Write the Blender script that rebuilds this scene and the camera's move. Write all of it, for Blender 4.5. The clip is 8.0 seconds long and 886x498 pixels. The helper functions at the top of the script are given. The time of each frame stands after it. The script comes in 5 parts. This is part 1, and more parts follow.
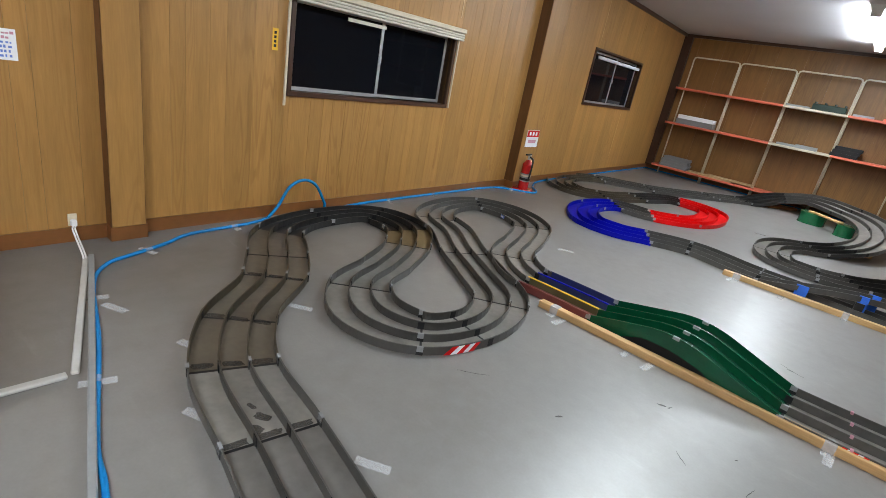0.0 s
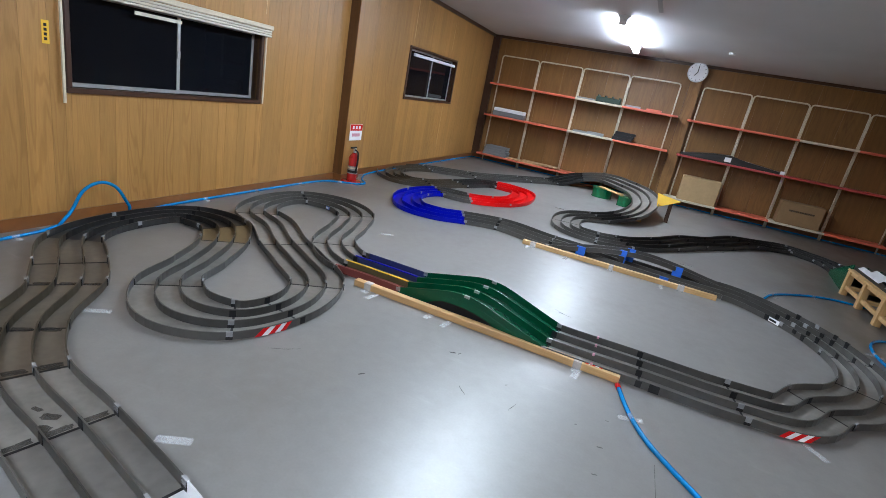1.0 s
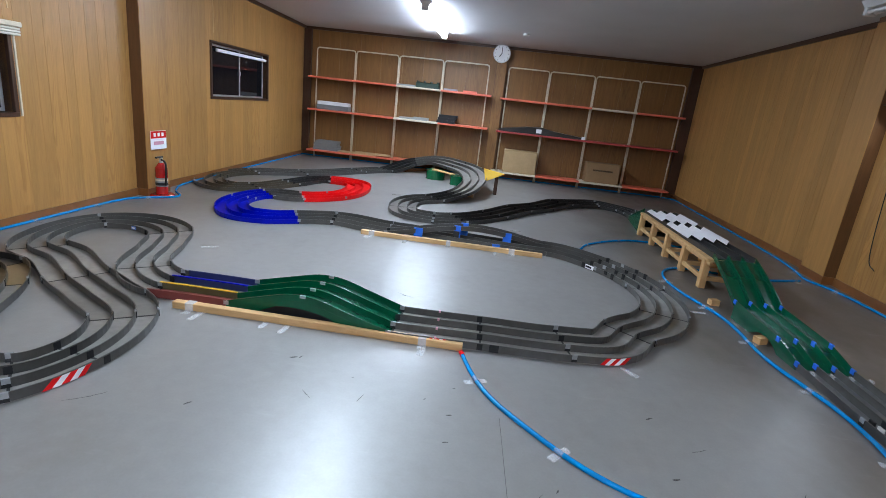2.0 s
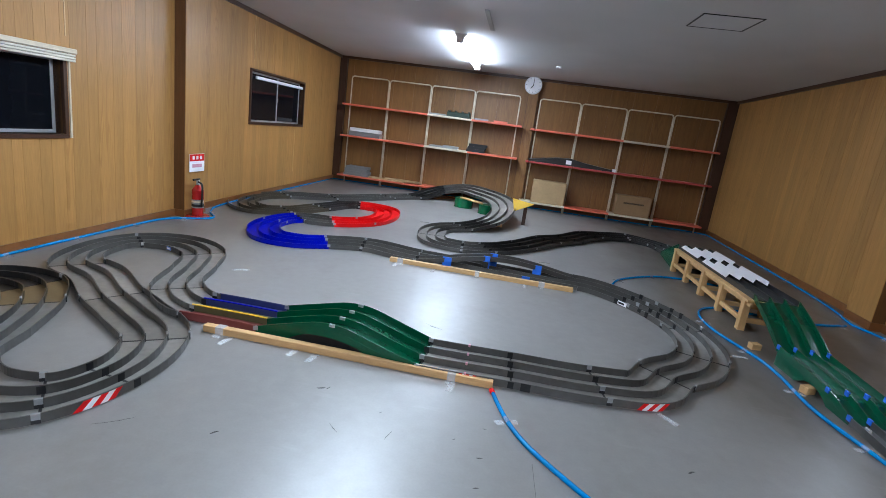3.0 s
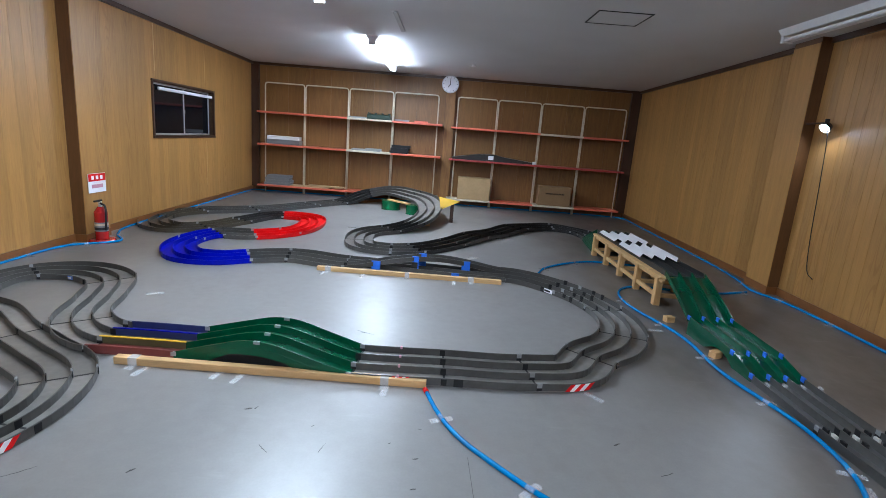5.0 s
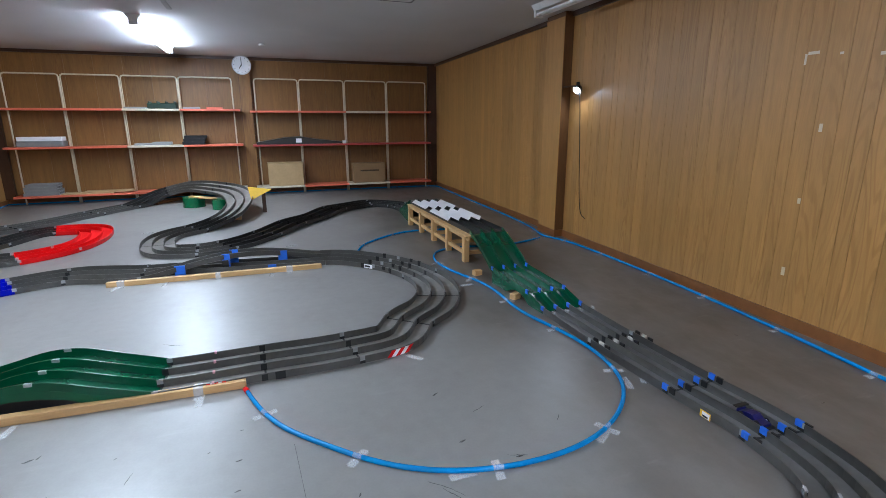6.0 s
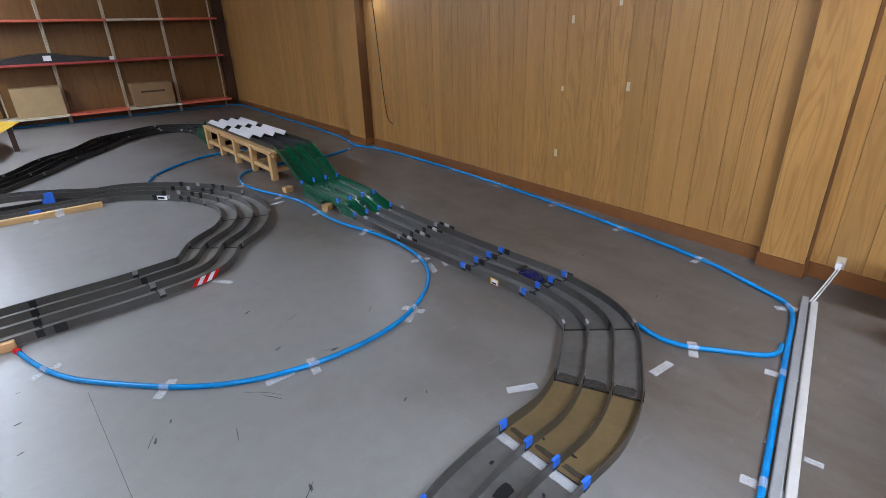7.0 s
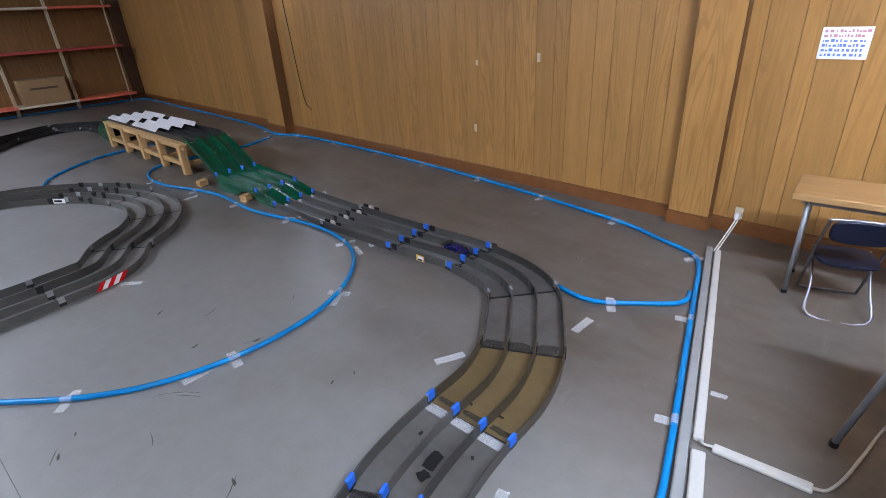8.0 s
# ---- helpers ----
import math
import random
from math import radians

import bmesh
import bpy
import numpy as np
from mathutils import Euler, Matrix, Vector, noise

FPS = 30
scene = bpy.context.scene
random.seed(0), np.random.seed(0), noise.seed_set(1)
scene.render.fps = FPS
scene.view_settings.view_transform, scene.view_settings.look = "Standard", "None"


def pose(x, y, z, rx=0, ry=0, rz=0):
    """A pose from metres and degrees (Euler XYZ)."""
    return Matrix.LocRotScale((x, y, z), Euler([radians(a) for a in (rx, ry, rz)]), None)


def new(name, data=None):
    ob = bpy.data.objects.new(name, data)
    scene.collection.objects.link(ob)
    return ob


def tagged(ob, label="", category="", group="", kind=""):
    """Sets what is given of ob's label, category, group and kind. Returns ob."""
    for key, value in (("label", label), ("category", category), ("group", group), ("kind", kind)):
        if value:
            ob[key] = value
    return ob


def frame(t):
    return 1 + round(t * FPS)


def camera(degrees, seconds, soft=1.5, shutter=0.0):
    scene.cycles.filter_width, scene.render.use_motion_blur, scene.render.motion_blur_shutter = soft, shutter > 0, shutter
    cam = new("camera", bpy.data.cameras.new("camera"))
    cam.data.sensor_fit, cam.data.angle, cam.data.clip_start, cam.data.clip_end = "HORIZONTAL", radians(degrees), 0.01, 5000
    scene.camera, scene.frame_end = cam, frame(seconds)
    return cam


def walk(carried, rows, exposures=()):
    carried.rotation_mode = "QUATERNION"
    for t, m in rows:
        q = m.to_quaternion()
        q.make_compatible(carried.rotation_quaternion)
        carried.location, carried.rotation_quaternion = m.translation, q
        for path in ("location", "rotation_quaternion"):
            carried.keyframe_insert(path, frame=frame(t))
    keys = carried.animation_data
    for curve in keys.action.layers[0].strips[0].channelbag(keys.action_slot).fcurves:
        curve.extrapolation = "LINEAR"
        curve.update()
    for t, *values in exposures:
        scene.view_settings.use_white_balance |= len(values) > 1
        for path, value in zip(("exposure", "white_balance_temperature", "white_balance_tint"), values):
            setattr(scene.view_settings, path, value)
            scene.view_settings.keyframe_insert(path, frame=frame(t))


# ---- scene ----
# ---- camera ----
cam = camera(83.0, 8.0, soft=0.75)
PATH = [
    (0.0, pose(-0.431, -0.018, 1.329, 69.47, -10.06, 41.61)),
    (0.5, pose(-0.163, -0.063, 1.370, 71.05, -10.31, 34.56)),
    (1.0, pose(-0.020, -0.096, 1.397, 72.01, -10.33, 24.45)),
    (1.5, pose(0.065, -0.064, 1.389, 72.89, -8.20, 12.36)),
    (1.7, pose(0.122, -0.048, 1.373, 73.41, -6.53, 7.33)),
    (2.8, pose(0.115, 0.035, 1.387, 76.11, -6.00, 4.78)),
    (3.0, pose(0.054, 0.028, 1.392, 76.58, -7.36, 8.88)),
    (3.5, pose(0.031, 0.022, 1.401, 77.11, -7.68, 12.16)),
    (4.0, pose(0.026, 0.023, 1.403, 78.06, -7.39, 12.53)),
    (4.2, pose(0.042, 0.029, 1.406, 78.00, -6.79, 10.88)),
    (5.3, pose(0.174, 0.027, 1.409, 77.33, -3.09, -4.63)),
    (5.5, pose(0.214, 0.002, 1.415, 77.19, -1.99, -8.75)),
    (6.0, pose(0.291, -0.068, 1.430, 75.74, 0.13, -19.80)),
    (6.5, pose(0.348, -0.123, 1.411, 71.77, 1.05, -29.43)),
    (7.0, pose(0.426, -0.224, 1.364, 66.05, 1.60, -39.86)),
    (7.5, pose(0.472, -0.273, 1.322, 63.88, 2.31, -45.49)),
    (8.0, pose(0.493, -0.287, 1.303, 64.20, 2.99, -47.96)),
]
walk(cam, PATH, exposures=[(0.0, -0.04, 7350, 10), (0.5, 0.01, 6950, 10), (1.0, 0.05, 6600, 10), (1.5, 0.12, 6400, 10), (5.5, 0.12, 6250, 10), (6.5, 0.15, 6450, 11), (7.0, 0.14, 6550, 14), (8.0, 0.14, 6450, 16)])

# ---- light: night outside, fluorescent tubes and one clip lamp inside ----
world = bpy.data.worlds.new("night")
scene.world = world
world.use_nodes = True
world.node_tree.nodes["Background"].inputs[0].default_value = (0.004, 0.005, 0.008, 1)
world.node_tree.nodes["Background"].inputs[1].default_value = 1.0
TUBE_POWER = 125.0
NEAR_POWER = 150.0
DOWN_POWER = 48.0
NEAR_DOWN = 6.0
RIGHT_POWER = 365.0
BULB_POWER = 600.0


# ---- materials ----
def material(name, color, rough=0.5, metal=0.0, scale=12.0, vary=0.12, bump=0.05, stretch=(1, 1, 1), spread=0.0,
             emit=0.0, clear=0.0, coat=0.0, fine=6.0, alpha=1.0, gloss=0.5):
    """A node material: colour varied at two scales, fine relief, optional spread from object to object."""
    m = bpy.data.materials.new(name)
    m.use_nodes = True
    nt = m.node_tree
    p = nt.nodes["Principled BSDF"]
    p.inputs["Roughness"].default_value = rough
    p.inputs["Metallic"].default_value = metal
    p.inputs["Transmission Weight"].default_value = clear
    p.inputs["Coat Weight"].default_value = coat
    p.inputs["Alpha"].default_value = alpha
    p.inputs["Specular IOR Level"].default_value = gloss
    co = nt.nodes.new("ShaderNodeTexCoord")
    info = nt.nodes.new("ShaderNodeObjectInfo")
    off = nt.nodes.new("ShaderNodeVectorMath")
    off.operation = "MULTIPLY_ADD"
    comb = nt.nodes.new("ShaderNodeCombineXYZ")
    mul = nt.nodes.new("ShaderNodeMath")
    mul.operation = "MULTIPLY"
    mul.inputs[1].default_value = 37.0
    nt.links.new(info.outputs["Random"], mul.inputs[0])
    for i in range(3):
        nt.links.new(mul.outputs[0], comb.inputs[i])
    nt.links.new(co.outputs["Object"], off.inputs[0])
    off.inputs[1].default_value = stretch
    nt.links.new(comb.outputs[0], off.inputs[2])
    big = nt.nodes.new("ShaderNodeTexNoise")
    big.inputs["Scale"].default_value = scale
    big.inputs["Detail"].default_value = 4
    small = nt.nodes.new("ShaderNodeTexNoise")
    small.inputs["Scale"].default_value = scale * fine
    small.inputs["Detail"].default_value = 3
    for n in (big, small):
        nt.links.new(off.outputs[0], n.inputs["Vector"])
    add = nt.nodes.new("ShaderNodeMath")
    add.operation = "MULTIPLY_ADD"
    add.inputs[1].default_value = 0.6
    nt.links.new(big.outputs[0], add.inputs[0])
    half = nt.nodes.new("ShaderNodeMath")
    half.operation = "MULTIPLY"
    half.inputs[1].default_value = 0.4
    nt.links.new(small.outputs[0], half.inputs[0])
    nt.links.new(half.outputs[0], add.inputs[2])
    ramp = nt.nodes.new("ShaderNodeMapRange")
    ramp.inputs["From Min"].default_value, ramp.inputs["From Max"].default_value = 0.3, 0.7
    ramp.inputs["To Min"].default_value, ramp.inputs["To Max"].default_value = 1 - vary, 1 + vary
    nt.links.new(add.outputs[0], ramp.inputs[0])
    value = ramp.outputs[0]
    if spread:
        sp = nt.nodes.new("ShaderNodeMapRange")
        sp.inputs["To Min"].default_value, sp.inputs["To Max"].default_value = 1 - spread, 1 + spread
        nt.links.new(info.outputs["Random"], sp.inputs[0])
        mm = nt.nodes.new("ShaderNodeMath")
        mm.operation = "MULTIPLY"
        nt.links.new(value, mm.inputs[0])
        nt.links.new(sp.outputs[0], mm.inputs[1])
        value = mm.outputs[0]
    tint = nt.nodes.new("ShaderNodeVectorMath")
    tint.operation = "SCALE"
    tint.inputs[0].default_value = color
    nt.links.new(value, tint.inputs["Scale"])
    nt.links.new(tint.outputs[0], p.inputs["Base Color"])
    if bump:
        b = nt.nodes.new("ShaderNodeBump")
        b.inputs["Strength"].default_value = bump
        b.inputs["Distance"].default_value = 0.01
        nt.links.new(small.outputs[0], b.inputs["Height"])
        nt.links.new(b.outputs[0], p.inputs["Normal"])
    if emit:
        p.inputs["Emission Color"].default_value = (0.74, 0.88, 1.08, 1)
        p.inputs["Emission Strength"].default_value = emit
    return m


GRAIN = (9, 9, 0.7)
M = {
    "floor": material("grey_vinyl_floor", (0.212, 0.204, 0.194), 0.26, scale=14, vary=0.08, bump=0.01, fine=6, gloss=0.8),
    "board": material("printed_oak_board", (0.375, 0.190, 0.055), 0.42, scale=2.2, vary=0.16, bump=0.05, stretch=GRAIN, spread=0.10),
    "groove": material("dark_groove", (0.20, 0.10, 0.03), 0.8, scale=6),
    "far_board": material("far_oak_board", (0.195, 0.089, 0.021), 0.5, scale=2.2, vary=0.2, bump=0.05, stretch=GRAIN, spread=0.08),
    "seam": material("pale_seam_strip", (0.56, 0.37, 0.18), 0.5, scale=8, vary=0.15),
    "brown": material("dark_brown_trim", (0.045, 0.016, 0.006), 0.4, scale=3, vary=0.25, bump=0.04, stretch=GRAIN),
    "post": material("brown_post_board", (0.105, 0.043, 0.013), 0.4, scale=3, vary=0.22, bump=0.04, stretch=GRAIN),
    "skirting": material("brown_skirting", (0.18, 0.066, 0.018), 0.4, scale=3, vary=0.2, bump=0.04),
    "ceiling": material("white_ceiling_board", (0.58, 0.58, 0.58), 0.85, scale=1.2, vary=0.06, bump=0.25, fine=90),
    "grey": material("dark_grey_track_plastic", (0.060, 0.057, 0.052), 0.32, scale=5, vary=0.25, bump=0.03, spread=0.28),
    "bed": material("grey_track_bed", (0.175, 0.163, 0.146), 0.30, scale=4, vary=0.30, bump=0.03, spread=0.24),
    "mid_bed": material("darker_track_bed", (0.090, 0.085, 0.079), 0.34, scale=4, vary=0.30, bump=0.03, spread=0.15),
    "olive": material("khaki_track_plastic", (0.122, 0.083, 0.038), 0.36, scale=5, vary=0.2, bump=0.03),
    "olive_wall": material("khaki_track_wall", (0.05, 0.04, 0.026), 0.38, scale=5, vary=0.2, bump=0.03),
    "brown_bed": material("dirty_brown_track_bed", (0.106, 0.089, 0.068), 0.33, scale=5, vary=0.32, bump=0.03, spread=0.1),
    "white_bed": material("white_track_plastic", (0.72, 0.72, 0.73), 0.35, scale=5, vary=0.06, bump=0.02),
    "dark": material("blackish_track_plastic", (0.018, 0.0175, 0.017), 0.36, scale=5, vary=0.25, bump=0.03, spread=0.12),
    "blue": material("blue_track_plastic", (0.0, 0.004, 0.30), 0.4, scale=5, vary=0.12, bump=0.02, gloss=0.12),
    "red": material("red_track_plastic", (0.66, 0.006, 0.008), 0.4, scale=5, vary=0.10, bump=0.02, gloss=0.2),
    "green": material("green_track_plastic", (0.0, 0.068, 0.029), 0.27, scale=5, vary=0.15, bump=0.02, gloss=0.4),
    "car_blue": material("dark_blue_shell", (0.004, 0.006, 0.07), 0.3, scale=9, vary=0.2, gloss=0.4),
    "can_green": material("glossy_green_tin", (0.0, 0.115, 0.040), 0.22, scale=6, vary=0.2, bump=0.01, gloss=0.6),
    "navy_lane": material("navy_lane", (0.022, 0.03, 0.11), 0.4, scale=5),
    "olive_lane": material("olive_lane", (0.09, 0.08, 0.035), 0.4, scale=5),
    "maroon_lane": material("maroon_lane", (0.16, 0.035, 0.03), 0.4, scale=5),
    "dark_green": material("dark_green_plastic", (0.003, 0.022, 0.012), 0.4, scale=5, vary=0.2),
    "yellow": material("yellow_plastic", (0.80, 0.48, 0.03), 0.45, scale=8, vary=0.06),
    "pine": material("pine_lumber", (0.52, 0.315, 0.135), 0.55, scale=3, vary=0.2, bump=0.08, stretch=(0.7, 9, 9), spread=0.06),
    "pine_leg": material("pine_leg", (0.50, 0.30, 0.125), 0.55, scale=3, vary=0.2, bump=0.08, stretch=GRAIN, spread=0.06),
    "hose": material("blue_hose", (0.0, 0.190, 0.47), 0.22, scale=9, vary=0.14, bump=0.02, gloss=0.22),
    "tape": material("clear_tape", (0.85, 0.86, 0.87), 0.4, scale=14, vary=0.06, bump=0.01, alpha=0.27, fine=3),
    "shiny_tape": material("crinkled_clear_tape", (0.85, 0.86, 0.88), 0.2, scale=30, vary=0.12, bump=0.12, alpha=0.34, fine=3),
    "blue_tape": material("blue_masking_tape", (0.01, 0.13, 0.62), 0.6, scale=20, vary=0.12, bump=0.08),
    "white": material("white_paper", (0.86, 0.86, 0.88), 0.6, scale=8, vary=0.04),
    "paint": material("cream_painted_steel", (0.60, 0.52, 0.39), 0.45, scale=8, vary=0.12),
    "salmon": material("salmon_painted_board", (0.66, 0.135, 0.075), 0.5, scale=4, vary=0.15, spread=0.08),
    "wine": material("wine_red_board", (0.40, 0.05, 0.045), 0.5, scale=4, vary=0.15),
    "alu": material("aluminium", (0.62, 0.63, 0.64), 0.35, 0.8, scale=20, vary=0.05),
    "chrome": material("chrome_tube", (0.26, 0.26, 0.28), 0.42, 1.0, scale=20, vary=0.03, bump=0),
    "steel": material("grey_painted_steel", (0.22, 0.23, 0.24), 0.4, 0.3, scale=10, vary=0.1),
    "vinyl": material("dark_blue_vinyl", (0.005, 0.007, 0.018), 0.55, scale=14, vary=0.15, bump=0.06, gloss=0.22),
    "desk": material("desk_veneer", (0.38, 0.215, 0.085), 0.4, scale=3, vary=0.15, stretch=(0.7, 9, 9)),
    "card": material("cardboard", (0.42, 0.28, 0.14), 0.8, scale=5, vary=0.1, bump=0.05, spread=0.1),
    "card_dark": material("dark_cardboard", (0.25, 0.145, 0.065), 0.8, scale=5, vary=0.1, bump=0.05),
    "black": material("black_plastic", (0.012, 0.012, 0.013), 0.45, scale=12, vary=0.2, gloss=0.25),
    "pane": material("dark_night_glass", (0.004, 0.005, 0.007), 0.04, bump=0, vary=0.01, gloss=0.14),
    "blind": material("beige_blind_fabric", (0.62, 0.58, 0.48), 0.8, scale=10, vary=0.1),
    "red_paint": material("red_gloss_paint", (0.36, 0.008, 0.008), 0.25, scale=10, vary=0.05, coat=0.5),
    "ink": material("blue_ink", (0.14, 0.24, 0.62), 0.6, scale=20),
    "pink_ink": material("pale_red_ink", (0.60, 0.28, 0.36), 0.6, scale=20),
    "scuff": material("dark_scuff", (0.05, 0.045, 0.04), 0.6, scale=30, vary=0.4, alpha=0.33),
    "duct": material("white_cable_duct", (0.52, 0.51, 0.48), 0.45, scale=8, vary=0.08),
    "rail": material("grey_floor_rail", (0.26, 0.27, 0.27), 0.4, scale=8, vary=0.12),
    "tube": material("fluorescent_tube", (0.9, 0.9, 0.9), 0.4, emit=TUBE_POWER, bump=0, vary=0.01),
    "tube_near": material("unseen_left_tube", (0.9, 0.9, 0.9), 0.4, emit=NEAR_POWER, bump=0, vary=0.01),
    "tube_right": material("unseen_right_tube", (0.9, 0.9, 0.9), 0.4, emit=RIGHT_POWER, bump=0, vary=0.01),
    "bulb": material("lit_bulb", (0.9, 0.9, 0.9), 0.4, emit=BULB_POWER, bump=0, vary=0.01),
    "fixture": material("white_lamp_housing", (0.75, 0.75, 0.74), 0.4, scale=10, vary=0.04),
}


# vinyl: clear in the walked middle; brownish cloudy dirt plus painted shade along both walls
nt = M["floor"].node_tree
bsdf = nt.nodes["Principled BSDF"]
base = bsdf.inputs["Base Color"].links[0].from_socket
coord = nt.nodes.new("ShaderNodeTexCoord")
split = nt.nodes.new("ShaderNodeSeparateXYZ")
nt.links.new(coord.outputs["Object"], split.inputs[0])


def node(kind, **values):
    n = nt.nodes.new(kind)
    for key, value in values.items():
        n.inputs[key].default_value = value
    return n


def calc(op, a, c):
    n = nt.nodes.new("ShaderNodeMath")
    n.operation = op
    for k, v in enumerate((a, c)):
        if isinstance(v, (int, float)):
            n.inputs[k].default_value = v
        else:
            nt.links.new(v, n.inputs[k])
    return n.outputs[0]


def soft(v, lo, hi, a, c):
    n = node("ShaderNodeMapRange")
    n.interpolation_type = "SMOOTHSTEP"
    for k, q in enumerate((lo, hi, a, c)):
        n.inputs[k + 1].default_value = q
    nt.links.new(v, n.inputs[0])
    return n.outputs[0]


def clouds(scale, detail, rough, stretch=None):
    n = node("ShaderNodeTexNoise", Scale=scale, Detail=detail, Roughness=rough)
    if stretch:
        mp = nt.nodes.new("ShaderNodeMapping")
        mp.inputs["Scale"].default_value = stretch
        nt.links.new(coord.outputs["Object"], mp.inputs[0])
        nt.links.new(mp.outputs[0], n.inputs["Vector"])
    else:
        nt.links.new(coord.outputs["Object"], n.inputs["Vector"])
    return n.outputs[0]


def blend(fac, a, color):
    n = nt.nodes.new("ShaderNodeMix")
    n.data_type = "RGBA"
    nt.links.new(fac, n.inputs["Factor"])
    nt.links.new(a, n.inputs["A"])
    n.inputs["B"].default_value = (*color, 1)
    return n.outputs["Result"]


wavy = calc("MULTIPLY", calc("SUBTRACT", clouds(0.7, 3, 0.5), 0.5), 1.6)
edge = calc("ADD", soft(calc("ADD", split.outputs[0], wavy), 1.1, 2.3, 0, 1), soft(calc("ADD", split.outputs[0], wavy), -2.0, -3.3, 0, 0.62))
grime_shade = calc("MULTIPLY", edge, soft(clouds(5.0, 5, 0.65, (1, 0.5, 1)), 0.3, 0.75, 0.72, 1.0))
# on the right the dark brown also paints in shade and wall reflection
base = blend(calc("MULTIPLY", grime_shade, 0.85), base, (0.060, 0.044, 0.030))
base = blend(soft(clouds(5.0, 7, 0.72, (1.0, 0.8, 1)), 0.54, 0.9, 0.0, 0.4), base, (0.16, 0.14, 0.12))
worn = clouds(1.7, 6, 0.68, (1.0, 0.7, 1))
base = blend(soft(worn, 0.48, 0.72, 0.0, 0.34), base, (0.135, 0.121, 0.106))
base = blend(soft(clouds(9.0, 4, 0.6, (0.35, 1.5, 1)), 0.60, 0.80, 0.0, 0.22), base, (0.33, 0.325, 0.315))
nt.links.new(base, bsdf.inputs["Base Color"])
nt.links.new(calc("ADD", calc("MULTIPLY", worn, 0.14), 0.315), bsdf.inputs["Roughness"])
nt.links.new(calc("SUBTRACT", 1.0, calc("MULTIPLY", grime_shade, 0.45)), bsdf.inputs["Specular IOR Level"])

# printed oak: long cathedral rings on every board
for key in ("board", "far_board"):
    nt = M[key].node_tree
    bsdf = nt.nodes["Principled BSDF"]
    base = bsdf.inputs["Base Color"].links[0].from_socket
    coord = nt.nodes.new("ShaderNodeTexCoord")
    seed = nt.nodes.new("ShaderNodeObjectInfo")
    mp = nt.nodes.new("ShaderNodeMapping")
    mp.inputs["Scale"].default_value = (5.5, 5.5, 0.55)
    nt.links.new(coord.outputs["Object"], mp.inputs[0])
    jump = nt.nodes.new("ShaderNodeVectorMath")
    jump.operation = "SCALE"
    jump.inputs[0].default_value = (13, 29, 57)
    nt.links.new(seed.outputs["Random"], jump.inputs["Scale"])
    nt.links.new(jump.outputs[0], mp.inputs["Location"])
    rings = node("ShaderNodeTexNoise", Scale=1.0, Detail=2.0, Roughness=0.4)
    nt.links.new(mp.outputs[0], rings.inputs["Vector"])
    lines = calc("SINE", calc("MULTIPLY", rings.outputs[0], 110.0), 0)
    where = node("ShaderNodeTexNoise", Scale=0.7, Detail=1.0)
    nt.links.new(mp.outputs[0], where.inputs["Vector"])
    amount = calc("MULTIPLY", soft(lines, 0.0, 1.0, 0, 1), soft(where.outputs[0], 0.42, 0.62, 0.06, 0.4))
    dark = nt.nodes.new("ShaderNodeMix")
    dark.data_type = "RGBA"
    dark.blend_type = "MULTIPLY"
    nt.links.new(amount, dark.inputs["Factor"])
    nt.links.new(base, dark.inputs["A"])
    dark.inputs["B"].default_value = (0.62, 0.52, 0.40, 1)
    nt.links.new(dark.outputs["Result"], bsdf.inputs["Base Color"])


# ---- small tools ----
def mesh_object(name, bm, mat, parent=None, label="", bevel=0.0, smooth=False):
    if bevel:
        bmesh.ops.bevel(bm, geom=list(bm.edges), offset=bevel, segments=1, affect="EDGES", clamp_overlap=True)
    bmesh.ops.recalc_face_normals(bm, faces=list(bm.faces))
    me = bpy.data.meshes.new(name)
    bm.to_mesh(me)
    bm.free()
    me.materials.append(M[mat])
    if smooth:
        for f in me.polygons:
            f.use_smooth = True
    ob = new(name, me)
    if parent:
        ob.parent = parent
    if label:
        tagged(ob, label)
    return ob


def part(name, bm, mat, parent, label="", bevel=0.0, smooth=False):
    return mesh_object(name, bm, mat, parent, label, bevel, smooth)


def thing(name, at, label, category, group="", turn=0.0, kind=""):
    ob = new(name)
    ob.empty_display_size = 0.1
    ob.matrix_basis = pose(*at, 0, 0, turn)
    return tagged(ob, label, category, group, kind)


def add_box(bm, x0, x1, y0, y1, z0, z1):
    v = [bm.verts.new((x, y, z)) for x in (x0, x1) for y in (y0, y1) for z in (z0, z1)]
    for q in ((0, 1, 3, 2), (4, 6, 7, 5), (0, 4, 5, 1), (2, 3, 7, 6), (0, 2, 6, 4), (1, 5, 7, 3)):
        bm.faces.new([v[i] for i in q])
    return v


def box(*b):
    bm = bmesh.new()
    add_box(bm, *b)
    return bm


def cyl(r, depth, at=(0, 0, 0), axis="z", n=20, r2=None):
    bm = bmesh.new()
    bmesh.ops.create_cone(bm, cap_ends=True, segments=n, radius1=r, radius2=r if r2 is None else r2, depth=depth)
    if axis == "x":
        bmesh.ops.rotate(bm, verts=bm.verts, matrix=Matrix.Rotation(radians(90), 3, "Y"))
    if axis == "y":
        bmesh.ops.rotate(bm, verts=bm.verts, matrix=Matrix.Rotation(radians(90), 3, "X"))
    bmesh.ops.translate(bm, verts=bm.verts, vec=at)
    return bm


